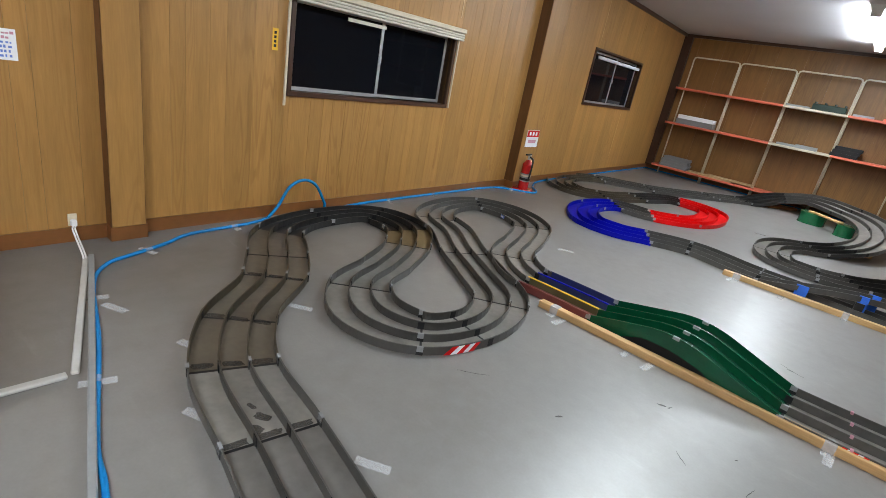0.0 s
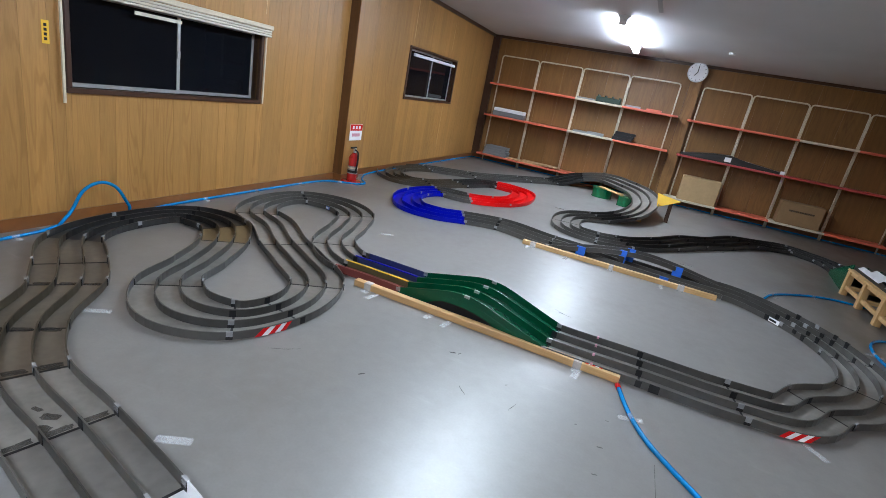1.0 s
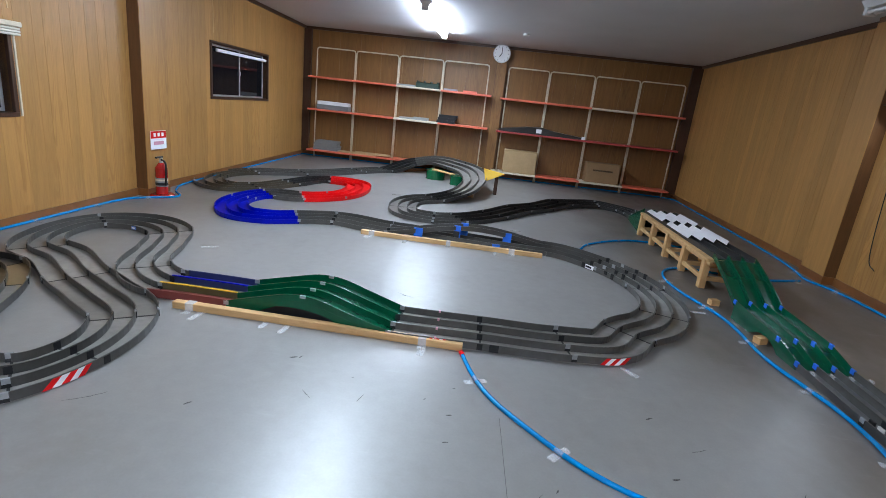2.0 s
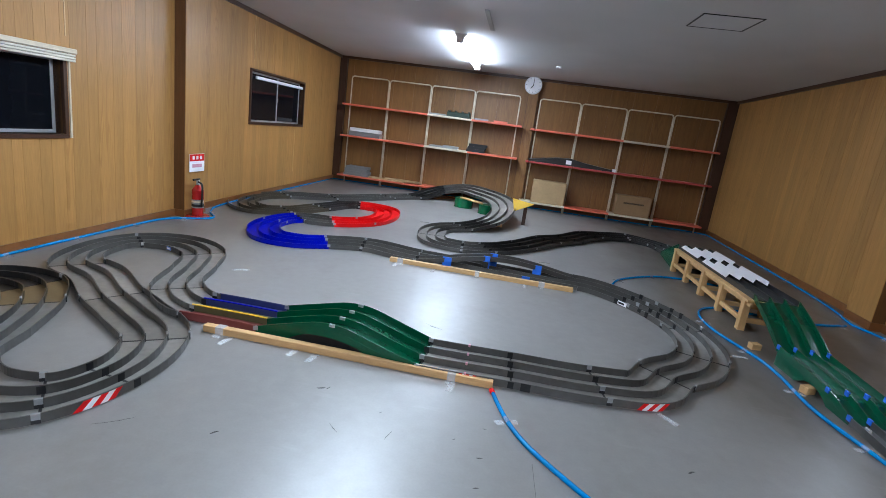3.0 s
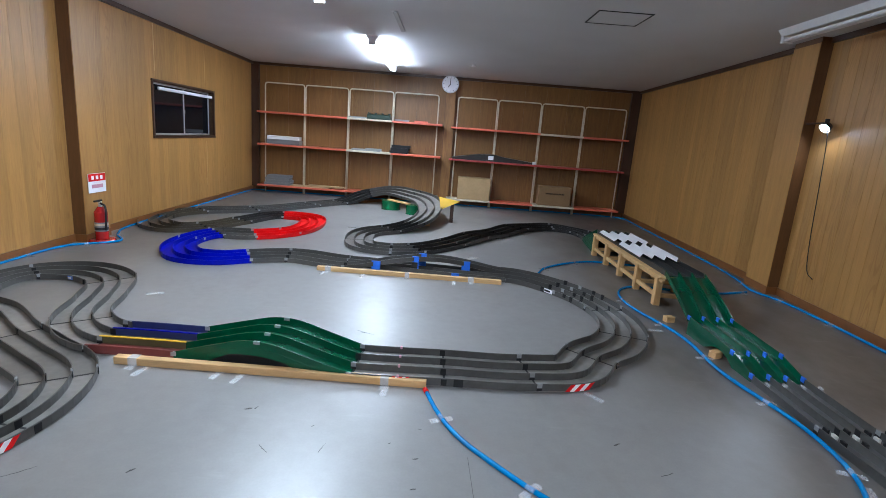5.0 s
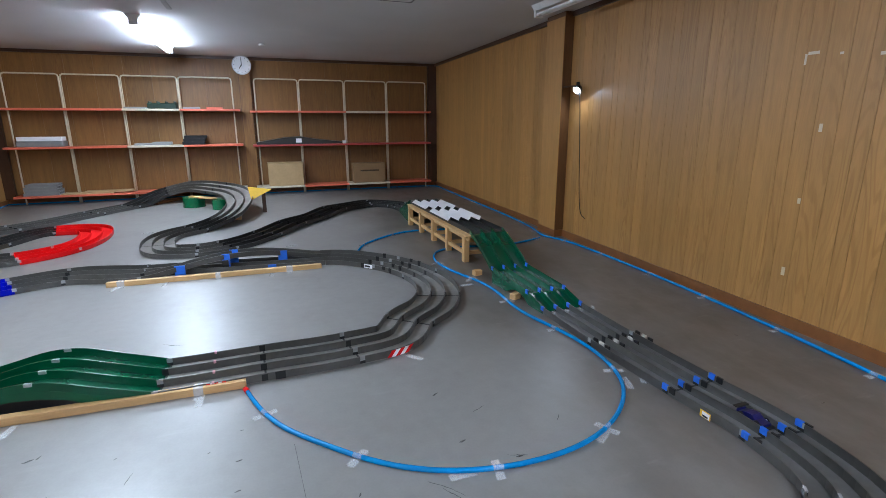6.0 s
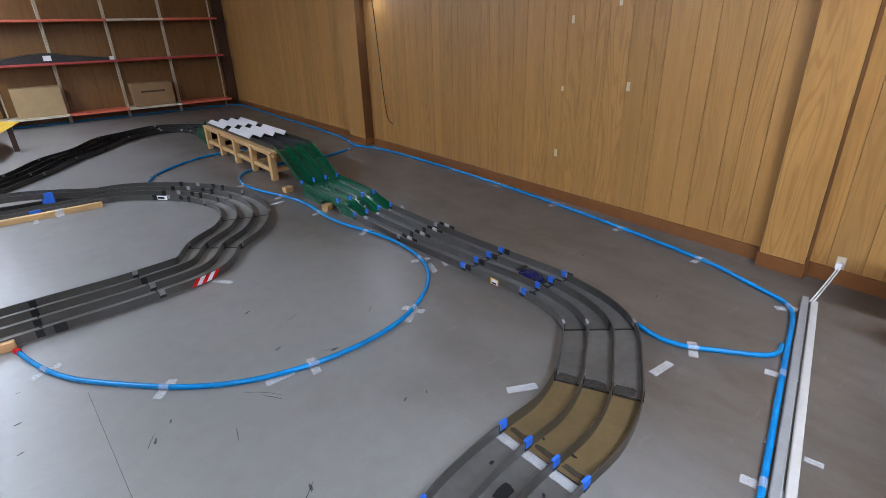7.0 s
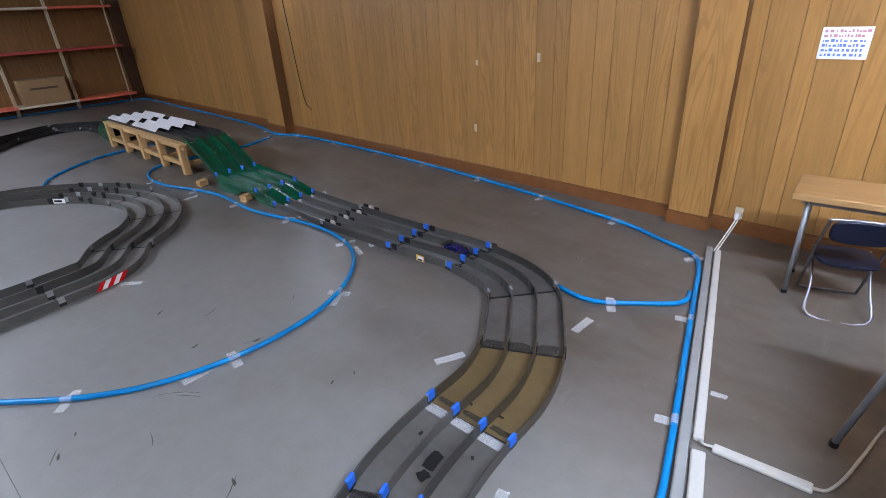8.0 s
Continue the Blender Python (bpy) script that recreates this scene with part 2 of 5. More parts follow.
def pipe(points, r, n=10):
    """A round bar through points, as a mesh."""
    bm = bmesh.new()
    rings = []
    pts = [Vector(p) for p in points]
    for i, p in enumerate(pts):
        d = (pts[min(i + 1, len(pts) - 1)] - pts[max(i - 1, 0)]).normalized()
        a = d.orthogonal().normalized() if i == 0 else (rings[-1][1] - d * rings[-1][1].dot(d)).normalized()
        b = d.cross(a)
        rings.append(([bm.verts.new(p + r * (math.cos(2 * math.pi * k / n) * a + math.sin(2 * math.pi * k / n) * b)) for k in range(n)], a))
    for (u, _), (w, _) in zip(rings, rings[1:]):
        for k in range(n):
            bm.faces.new((u[k], u[(k + 1) % n], w[(k + 1) % n], w[k]))
    bm.faces.new(rings[0][0][::-1])
    bm.faces.new(rings[-1][0])
    return bm


def glide(points, steps=6):
    """A smooth line through points (Catmull-Rom)."""
    p = [Vector(q) for q in points]
    p = [p[0] * 2 - p[1]] + p + [p[-1] * 2 - p[-2]]
    out = []
    for a, b, c, d in zip(p, p[1:], p[2:], p[3:]):
        for i in range(steps):
            t = i / steps
            out.append(0.5 * ((2 * b) + (c - a) * t + (2 * a - 5 * b + 4 * c - d) * t * t + (3 * b - a - 3 * c + d) * t ** 3))
    return out + [p[-2]]


# ---- room ----
CEIL = 2.666
FAR = 11.05
BACK = -4.2


def left_x(y):
    return -3.70 - 0.036 * (y - 1.0)


def right_x(y):
    return 3.66 + 0.043 * (y - 0.5)


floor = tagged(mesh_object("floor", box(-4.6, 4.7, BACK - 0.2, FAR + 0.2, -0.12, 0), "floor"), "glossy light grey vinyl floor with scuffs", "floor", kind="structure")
ceiling = tagged(mesh_object("ceiling", box(-4.6, 4.7, BACK - 0.2, FAR + 0.2, CEIL, CEIL + 0.1), "ceiling"), "off-white fine-textured ceiling boards", "ceiling", kind="structure")


def cut_wall(name, length, openings, board_mat, label):
    """A panelled wall in its own frame: x runs along it, y = 0 is its face, the room is towards -y. Boards are made later."""
    bm = bmesh.new()
    xs = sorted({0.0, length, *[v for o in openings for v in o[:2]]})
    for a, b in zip(xs, xs[1:]):
        spans = [(0.0, CEIL)]
        for o in openings:
            if o[0] <= a and b <= o[1]:
                spans = [(0.0, o[2]), (o[3], CEIL)]
        for z0, z1 in spans:
            add_box(bm, a, b, 0.012, 0.13, z0, z1)
    return tagged(mesh_object(name, bm, "groove"), label, "wall", kind="structure")


def boards(wall, length, openings, mat, seed, widths=(0.15, 0.11, 0.19, 0.12, 0.16, 0.09, 0.18, 0.13), gap=0.0016):
    """Vertical boards with open joints on a wall; alike boards share one mesh."""
    rng = random.Random(seed)
    cache = {}
    x, k = 0.0, 0
    while x < length - 0.02:
        w = min(widths[k % len(widths)], length - x)
        k += rng.choice((1, 1, 2, 3))
        for o in openings:
            for edge in (o[0], o[1]):
                if x < edge - 0.01 < x + w:
                    w = edge - x
        spans = [(0.0, CEIL)]
        for o in openings:
            if o[0] - 0.005 <= x and x + w <= o[1] + 0.005:
                spans = [(0.0, o[2]), (o[3], CEIL)]
        for z0, z1 in spans:
            key = (round(w, 3), round(z1 - z0, 3))
            if key not in cache:
                bm = bmesh.new()
                v = add_box(bm, gap, w - gap, 0, 0.0115, 0, z1 - z0)
                bmesh.ops.recalc_face_normals(bm, faces=list(bm.faces))
                me = bpy.data.meshes.new("board")
                bm.to_mesh(me)
                bm.free()
                me.materials.append(M[mat])
                cache[key] = me
            ob = new("board", cache[key])
            ob.parent = wall
            ob.location = (x, 0, z0)
        x += w


def wall_frame(x_of, y0, y1, flip):
    """The pose of a side wall whose face runs from (x_of(y0), y0) to (x_of(y1), y1)."""
    a, b = Vector((x_of(y0), y0, 0)), Vector((x_of(y1), y1, 0))
    if flip:
        a, b = b, a
    d = b - a
    return pose(a.x, a.y, 0, 0, 0, math.degrees(math.atan2(d.y, d.x))), d.length


LEFT_POSE, LEFT_LEN = wall_frame(left_x, BACK, FAR, False)
RIGHT_POSE, RIGHT_LEN = wall_frame(right_x, BACK, FAR, True)
# windows in the left wall: start, end along the wall, sill and head height
W1 = (2.12 - BACK, 3.89 - BACK, 0.94, 1.56)
W2 = (7.10 - BACK, 9.05 - BACK, 1.14, 1.86)
wall_left = cut_wall("wall_left", LEFT_LEN, [W1, W2], "board", "grooved oak-print panel wall with two sliding windows")
wall_left.matrix_basis = LEFT_POSE
wall_right = cut_wall("wall_right", RIGHT_LEN, [], "board", "grooved oak-print panel wall with tape remnants")
wall_right.matrix_basis = RIGHT_POSE
FAR_LEN = right_x(FAR) - left_x(FAR) + 0.3
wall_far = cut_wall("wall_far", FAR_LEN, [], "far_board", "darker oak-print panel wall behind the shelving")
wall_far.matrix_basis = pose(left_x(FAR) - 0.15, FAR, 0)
wall_back = cut_wall("wall_back", FAR_LEN, [], "board", "oak-print panel wall")
wall_back.matrix_basis = pose(right_x(BACK) + 0.4, BACK, 0, 0, 0, 180)


# ---- race track ----
def lane_width(x, y, h):
    """Width over all three lanes of a piece at x, y that heads along h; varied, and widened at the large loop, to fit
    the camera's view.
    """
    loop = max(0.0, 1 - ((x + 2.2) / 1.1) ** 2 - ((y - 1.8) / 0.9) ** 2)
    along, across = min(0.50, 0.335 + 0.024 * max(y, 0)) + 0.055 * loop, 0.312 + 0.010 * max(y, 0) + 0.018 * min(x, 0)
    return math.hypot(along * math.cos(h), across * math.sin(h))


def arch(u):
    """Straight slope up to a rounded crown; u runs from 0 at the foot to 1 in the middle."""
    return 1.18 * u if u < 0.65 else 0.767 + 0.233 * (1 - (1 - (u - 0.65) / 0.35) ** 2)


def course(nodes, looks, heading=None, leave=None, z=None, bank=None, n=8):
    """Splits a smooth line through nodes into track pieces: one letter of looks for each stretch, '-' where the piece goes on.
    Returns (look, line, tilt) for each piece; a line is a list of (x, y, z, heading), tilt the bank at each point."""
    p = [Vector((x, y, 0)) for x, y in nodes]
    for k, v in enumerate(z or ()):
        p[k].z = v
    step = [(v - u).length for u, v in zip(p, p[1:])]
    way = [(p[min(k + 1, len(p) - 1)] - p[max(k - 1, 0)]).normalized() for k in range(len(p))]
    for k in range(1, len(p) - 1):
        u, v = (p[k] - p[k - 1]) / step[k - 1], (p[k + 1] - p[k]) / step[k]
        way[k] = (u * step[k] + v * step[k - 1]).normalized()
    for k, h in ((0, heading), (-1, leave)):
        if h is not None:
            way[k] = Vector((math.cos(radians(h)), math.sin(radians(h)), 0))
    out = []
    for k, q in enumerate(looks):
        line = []
        for i in range(n + 1):
            f = i / n
            a, c, d = p[k], p[k + 1], step[k]
            spot = a * (2 * f ** 3 - 3 * f * f + 1) + way[k] * d * (f ** 3 - 2 * f * f + f) + c * (3 * f * f - 2 * f ** 3) + way[k + 1] * d * (f ** 3 - f * f)
            run = a * (6 * f * f - 6 * f) + way[k] * d * (3 * f * f - 4 * f + 1) + c * (6 * f - 6 * f * f) + way[k + 1] * d * (3 * f * f - 2 * f)
            line.append((spot.x, spot.y, max(spot.z, 0.0), math.atan2(run.y, run.x)))
        tilt = [bank[k] + (bank[k + 1] - bank[k]) * i / n for i in range(n + 1)] if bank else [0.0] * (n + 1)
        if q == "-":
            out[-1][1].extend(line[1:])
            out[-1][2].extend(tilt[1:])
        else:
            out.append((q, line, tilt))
    return out


def sweep(line, o0, o1, z0, z1, origin, tilt=None, scale=None):
    """A bar along a line: from offset o0 to o1 (in lane widths across), z0 to z1 above it."""
    bm = bmesh.new()
    rings = []
    for i, (x, y, z, h) in enumerate(line):
        bank = tilt[i] if tilt else 0.0
        w = lane_width(x, y, h) if scale is None else scale
        nx, ny = -math.sin(h), math.cos(h)
        ring = []
        for o, dz in ((o0, z0), (o1, z0), (o1, z1), (o0, z1)):
            off = o[0] * w + o[1]
            ring.append(bm.verts.new((x + nx * off - origin[0], y + ny * off - origin[1], z + dz + bank * off - origin[2])))
        rings.append(ring)
    for a, b in zip(rings, rings[1:]):
        for k in range(4):
            bm.faces.new((a[k], a[(k + 1) % 4], b[(k + 1) % 4], b[k]))
    bm.faces.new(rings[0][::-1])
    bm.faces.new(rings[-1])
    return bm


WALL_H = 0.053
LOOKS = {
    "g": ("bed", "grey", "three-lane dark grey plastic race track piece"),
    "k": ("dark", "dark", "three-lane blackish plastic race track piece"),
    "m": ("mid_bed", "grey", "three-lane grey plastic race track piece with darker lanes"),
    "o": ("olive", "olive_wall", "three-lane piece with khaki brown lanes"),
    "d": ("brown_bed", "olive_wall", "three-lane piece with dirty brown-grey lanes"),
    "w": ("white_bed", "white_bed", "three-lane white plastic race track piece"),
    "b": ("blue", "blue", "three-lane bright blue plastic curve piece"),
    "r": ("red", "red", "three-lane bright red plastic curve piece"),
    "v": ("green", "green", "three-lane dark green plastic slope piece"),
}
JOINTS = []
LINES = []


def track_piece(line, look_key, tilt=None, label="", lanes=None, caps=None, walls=None):
    bed, wall, text = LOOKS[look_key]
    LINES.append(line)
    mid = line[len(line) // 2]
    o = (mid[0], mid[1], 0.0)
    t = thing("track_piece", o, label or text, "race track", "pieces of the race track")
    if lanes:
        for k, mat in enumerate(lanes):
            part("lane", sweep(line, (-0.5 + k / 3, 0), (-0.5 + (k + 1) / 3, 0), 0.002, 0.008, o, tilt), mat, t)
    else:
        part("lane_bed", sweep(line, (-0.5, 0), (0.5, 0), 0.002, 0.008, o, tilt), bed, t)
    for k in range(4):
        c = -0.5 + k / 3
        part("side_wall", sweep(line, (c, -0.003), (c, 0.003), 0.008, WALL_H, o, tilt), walls[k] if walls else wall, t)
        if caps and caps[k]:
            part("coloured_cap", sweep(line, (c, -0.006), (c, 0.006), WALL_H + 0.0005, WALL_H + 0.006, o, tilt), caps[k], t, "coloured tape on the wall top")
    x, y, z, h = line[0]
    if z < 0.02 and look_key in "gmod":
        part("joint_gap", sweep([(x, y, z, h), (x + 0.012 * math.cos(h), y + 0.012 * math.sin(h), z, h)], (-0.495, 0), (0.495, 0), 0.0085, 0.0095, o), "black", t, "dark gap at the joint")
    if look_key in "gmodk" and z < 0.3:
        for k in range(4):
            off = (-0.5 + k / 3) * lane_width(x, y, h)
            c = part("connector", box(-0.017, 0.017, -0.0055, 0.0055, 0.009, WALL_H - 0.004), "black", t, "black joint clip")
            c.matrix_basis = pose(x - math.sin(h) * off - o[0], y + math.cos(h) * off - o[1], z + (tilt[0] if tilt else 0.0) * off, 0, 0, math.degrees(h))
    JOINTS.append(line[0])
    return t


# from the near end of the finish straight, under the camera, round the two left loops
LEFT_LOOPS = [
    (1.10, 0.51), (0.62, 0.42), (0.03, 0.43), (-0.52, 0.52), (-1.159, 0.685), (-1.638, 0.787), (-2.078, 0.874), (-2.416, 1.076), (-2.748, 1.467), (-3.009, 1.64),
    (-3.357, 1.876), (-3.506, 2.328), (-3.39, 2.80), (-3.07, 2.83), (-2.80, 2.60), (-2.568, 2.172), (-2.423, 1.83), (-2.103, 1.655), (-1.849, 1.75), (-1.73, 2.02),
    (-1.831, 2.451), (-2.183, 2.706), (-2.50, 2.90), (-2.87, 3.18), (-3.19, 3.33), (-3.38, 3.702), (-3.312, 4.14), (-3.02, 4.27), (-2.655, 4.12), (-2.446, 3.705),
    (-2.27, 3.24), (-2.0, 3.01), (-1.93, 2.985),
]
RIGHT_BEND = [(-0.333, 2.885), (0.204, 2.897), (0.738, 2.915), (1.05, 2.99), (1.22, 3.235), (1.45, 3.44), (1.60, 3.70), (1.66, 4.0), (1.63, 4.30), (1.55, 4.55), (1.314, 4.906), (0.827, 5.221)]
SERPENTINE = [
    (-0.85, 5.23), (-1.516, 5.36), (-1.886, 5.20), (-2.16, 5.05), (-2.454, 5.06), (-2.714, 5.348), (-2.80, 5.80), (-2.66, 6.20), (-2.246, 6.30), (-1.89, 6.627), (-1.772, 7.25), (-1.99, 7.82), (-2.378, 7.85),
    (-2.75, 7.157), (-3.024, 6.553), (-3.299, 6.357), (-3.593, 6.476), (-3.83, 7.02), (-3.603, 7.74), (-3.29, 7.98), (-2.967, 8.21), (-2.271, 9.22), (-1.882, 9.80),
]
# banked climb, s-bend and wavy run up to the table
CLIMB = [
    (-1.882, 9.80), (-1.378, 10.26), (-1.08, 10.27), (-0.50, 9.82), (-0.11, 8.88), (-0.10, 8.22), (-0.30, 7.62), (-0.613, 7.34), (-0.877, 7.03), (-0.943, 6.545), (-0.792, 6.12), (-0.466, 6.03), (-0.16, 6.16),
    (0.294, 6.681), (0.643, 7.23), (1.009, 7.716), (1.381, 8.245), (1.716, 8.54), (2.03, 8.62), (2.28, 8.55), (2.46, 8.35), (2.545, 8.08), (2.555, 7.75),
]
CLIMB_Z = [0.0, 0.17, 0.24, 0.25, 0.22, 0.16, 0.07] + [0.0] * 7 + [0.018, 0.002, 0.020, 0.0, 0.016, 0.0]
CLIMB_BANK = [0.0, 0.13, 0.21, 0.25, 0.25, 0.19, 0.08]
FINISH = [(2.40, 3.07), (2.39, 2.462), (2.409, 1.821), (2.428, 1.343), (2.289, 0.897), (2.079, 0.746), (1.912, 0.645), (1.686, 0.572), (1.468, 0.562), (1.272, 0.546), (1.10, 0.51)]

for q, line, _ in course(LEFT_LOOPS, "mgwwggddddkkkog-g-ggg-g-g-g-g-g-", heading=-160, leave=2):
    track_piece(line, q)
# straight with three coloured lanes, then the green humpback bridge
(_, colour_line, _), (_, bridge_line, _), = course([(-1.93, 2.985), (-1.393, 2.985), (-0.333, 2.885)], "gv", heading=2, leave=-2, n=24)
track_piece(colour_line, "g", label="grey straight with blue, yellow and red lane walls", lanes=("maroon_lane", "olive_lane", "navy_lane"), caps=("maroon_lane", "yellow", "blue", None), walls=("maroon_lane", "olive_lane", "navy_lane", "navy_lane"))
bridge_line = [(x, y, 0.125 * arch(1 - abs(i / 12 - 1)), h) for i, (x, y, z, h) in enumerate(bridge_line)]
bridge = track_piece(bridge_line, "v", label="dark green humpback bridge piece with an arched opening")
o = (bridge_line[12][0], bridge_line[12][1], 0)
for side in (-0.5, 0.5):
    bm = bmesh.new()
    prev = None
    for i, (x, y, z, h) in enumerate(bridge_line):
        f = i / 24
        low = 0.0
        if side < 0 and 0.20 < f < 0.74:
            low = min(0.088, z - 0.010) * math.sin(math.pi * (f - 0.20) / 0.54) ** 0.4
        w = lane_width(x, y, h) * side
        nx, ny = -math.sin(h), math.cos(h)
        pts = [bm.verts.new((x + nx * (w + d) - o[0], y + ny * (w + d) - o[1], q)) for d, q in ((-0.004, low), (0.004, low), (0.004, z + 0.008), (-0.004, z + 0.008))]
        if prev:
            for k in range(4):
                bm.faces.new((prev[k], prev[(k + 1) % 4], pts[(k + 1) % 4], pts[k]))
        else:
            bm.faces.new(pts[::-1])
        prev = pts
    bm.faces.new(prev)
    part("arched_side", bm, "green", bridge)
# black panel set inside the arch to stand in for its shade
bm = bmesh.new()
prev = None
for x, y, z, h in bridge_line[3:21]:
    w = -0.46 * lane_width(x, y, h)
    nx, ny = -math.sin(h), math.cos(h)
    pts = [bm.verts.new((x + nx * (w + d) - o[0], y + ny * (w + d) - o[1], q)) for d, q in ((0, 0.001), (0.01, 0.001), (0.01, z), (0, z))]
    if prev:
        for k in range(4):
            bm.faces.new((prev[k], prev[(k + 1) % 4], pts[(k + 1) % 4], pts[k]))
    else:
        bm.faces.new(pts[::-1])
    prev = pts
bm.faces.new(prev)
part("inner_rib", bm, "black", bridge, "black panel standing in for the shade inside the arched opening")
for q, line, _ in course(RIGHT_BEND, "ggg-g-g-ggg", heading=-2, leave=180):
    track_piece(line, q)

# lane change: two lanes shift on the floor, one climbs over them, propped and taped
LC0, LC1 = Vector((0.827, 5.221)), Vector((-0.85, 5.23))
lane_change = thing("lane_change", (0.0, 5.225, 0), "grey lane-change piece with one lane bridging over two, blue tape props", "race track", "pieces of the race track")


def shift_line(o0, o1, top, n=20):
    """From the right end to the left end, across from offset o0 to o1 (towards the camera side), rising to top."""
    out = []
    for i in range(n + 1):
        f = i / n
        s = f * f * (3 - 2 * f)
        p = LC0.lerp(LC1, f)
        out.append((p.x, p.y - (o0 + (o1 - o0) * s), top * math.sin(math.pi * f) ** 1.3, math.pi))
    return out


for o0, o1, top in ((-0.145, 0.145, 0.12), (0.0, -0.145, 0.0), (0.145, 0.0, 0.0)):
    ln = shift_line(o0, o1, top)
    part("lane_bed", sweep(ln, (-0.145, 0), (0.145, 0), 0.002, 0.008, (0, 5.225, 0), scale=0.46), "bed", lane_change)
    for c in (-0.15, 0.15):
        part("side_wall", sweep(ln, (c, -0.004), (c, 0.004), 0.008, WALL_H, (0, 5.225, 0), scale=0.46), "grey", lane_change)
for f, side, w, low in ((0.80, 0.069, 0.045, 0.0), (0.57, 0.069, 0.035, 0.0), (0.52, -0.069, 0.04, 0.03), (0.24, 0.069, 0.045, 0.02)):
    q = shift_line(-0.145, 0.145, 0.12, 100)[int(f * 100)]
    y = q[1] - 5.225 - side
    part("blue_tape", box(q[0] - w, q[0] + w, y - 0.008, y + 0.008, low, q[2] + WALL_H + 0.004), "blue_tape", lane_change, "blue masking tape band")
part("blue_tape", box(0.27, 0.35, -0.222, -0.206, 0.0, WALL_H + 0.004), "blue_tape", lane_change, "blue masking tape band")
part("prop", box(-0.15, -0.09, -0.11, -0.05, 0, 0.115), "dark", lane_change)

for q, line, _ in course(SERPENTINE, "ggb-b-bgrrr-kod-ddg-gg", heading=180, leave=50):
    track_piece(line, q)
for q, line, lean in course(CLIMB, "kg-gg-kg-g-gkkkkk-k-kk", heading=50, leave=-95, z=CLIMB_Z, bank=CLIMB_BANK + [0.0] * 16):
    track_piece(line, q, lean)

# ---- table bridge on the right with its slopes ----
BX, BY0, BY1, BH = 2.44, 4.60, 6.74, 0.30
table = thing("track_table", (BX, (BY0 + BY1) / 2, 0), "long low pine table with braced legs carrying the track", "table")
hl = (BY1 - BY0) / 2
part("tabletop", box(-0.24, 0.24, -hl - 0.05, hl, BH - 0.022, BH), "pine", table, bevel=0.003)
for sx in (-0.205, 0.205):
    part("apron", box(sx - 0.012, sx + 0.012, -hl - 0.06, hl, BH - 0.06, BH - 0.024), "pine", table, bevel=0.002)
    ys = [-hl + 0.04 + k * (2 * hl - 0.08) / 4 for k in range(5)]
    for y in ys:
        part("leg", box(sx - 0.03, sx + 0.03, y - 0.034, y + 0.034, 0, BH - 0.024), "pine_leg", table, bevel=0.003)
    for a, b in zip(ys, ys[1:]):
        part("stretcher", box(sx - 0.016, sx + 0.016, a + 0.034, b - 0.034, 0.075, 0.115), "pine", table, bevel=0.002)
for y in ys:
    part("crossbar", box(-0.175, 0.175, y - 0.02, y + 0.02, 0.075, 0.115), "pine", table, bevel=0.002)


def straight(y0, y1, z0, z1, x0=BX, x1=BX, n=10, curve=0.0):
    h = math.atan2(y1 - y0, x1 - x0)
    return [(x0 + (x1 - x0) * i / n, y0 + (y1 - y0) * i / n, z0 + (z1 - z0) * i / n + curve * math.sin(math.pi * i / n), h) for i in range(n + 1)]


def skirt(piece, line, opening=None):
    """Solid flanks under a slope piece; opening is the stretch of an arch on the side away from the wall."""
    mid = line[len(line) // 2]
    for side in (-0.5, 0.5):
        bm = bmesh.new()
        prev = None
        for i, (x, y, z, h) in enumerate(line):
            f = i / (len(line) - 1)
            low = 0.0
            if opening and side < 0 and opening[0] < f < opening[1]:
                low = min(0.062 * math.sin(math.pi * (f - opening[0]) / (opening[1] - opening[0])) ** 0.5, z)
            w = lane_width(x, y, h) * side
            nx, ny = -math.sin(h), math.cos(h)
            q = [bm.verts.new((x + nx * (w + d) - mid[0], y + ny * (w + d) - mid[1], zz)) for d, zz in ((-0.004, low), (0.004, low), (0.004, z + 0.009), (-0.004, z + 0.009))]
            if prev:
                for k in range(4):
                    bm.faces.new((prev[k], prev[(k + 1) % 4], q[(k + 1) % 4], q[k]))
            else:
                bm.faces.new(q[::-1])
            prev = q
        bm.faces.new(prev)
        part("slope_skirt", bm, "green", piece)


rise = straight(7.75, BY1, 0.0, BH, x0=2.555, n=12)
skirt(track_piece(rise, "v", label="dark green slope piece leading up to the table"), rise)
for a, b in ((BY1, 5.7), (5.7, 4.58)):
    track_piece(straight(a, b, BH, BH), "k", label="dark grey straight on the pine table")
track_piece(straight(4.58, 3.90, BH, 0.095, x1=2.37, n=12, curve=0.015), "v", label="steep dark green slope piece with blue tape")
step = straight(3.90, 3.07, 0.0, 0.0, x0=2.37, x1=2.40, n=16)
step = [(x, y, 0.095 - 0.030 * min(1, i / 11) - 0.065 * max(0, (i - 11) / 5) ** 1.15, h) for i, (x, y, z, h) in enumerate(step)]
skirt(track_piece(step, "v", label="dark green slope piece with an arched opening"), step, (0.36, 0.72))
for q, line, _ in course(FINISH, "mmmmm-o-m-", heading=-91, leave=-160):
    track_piece(line, q)

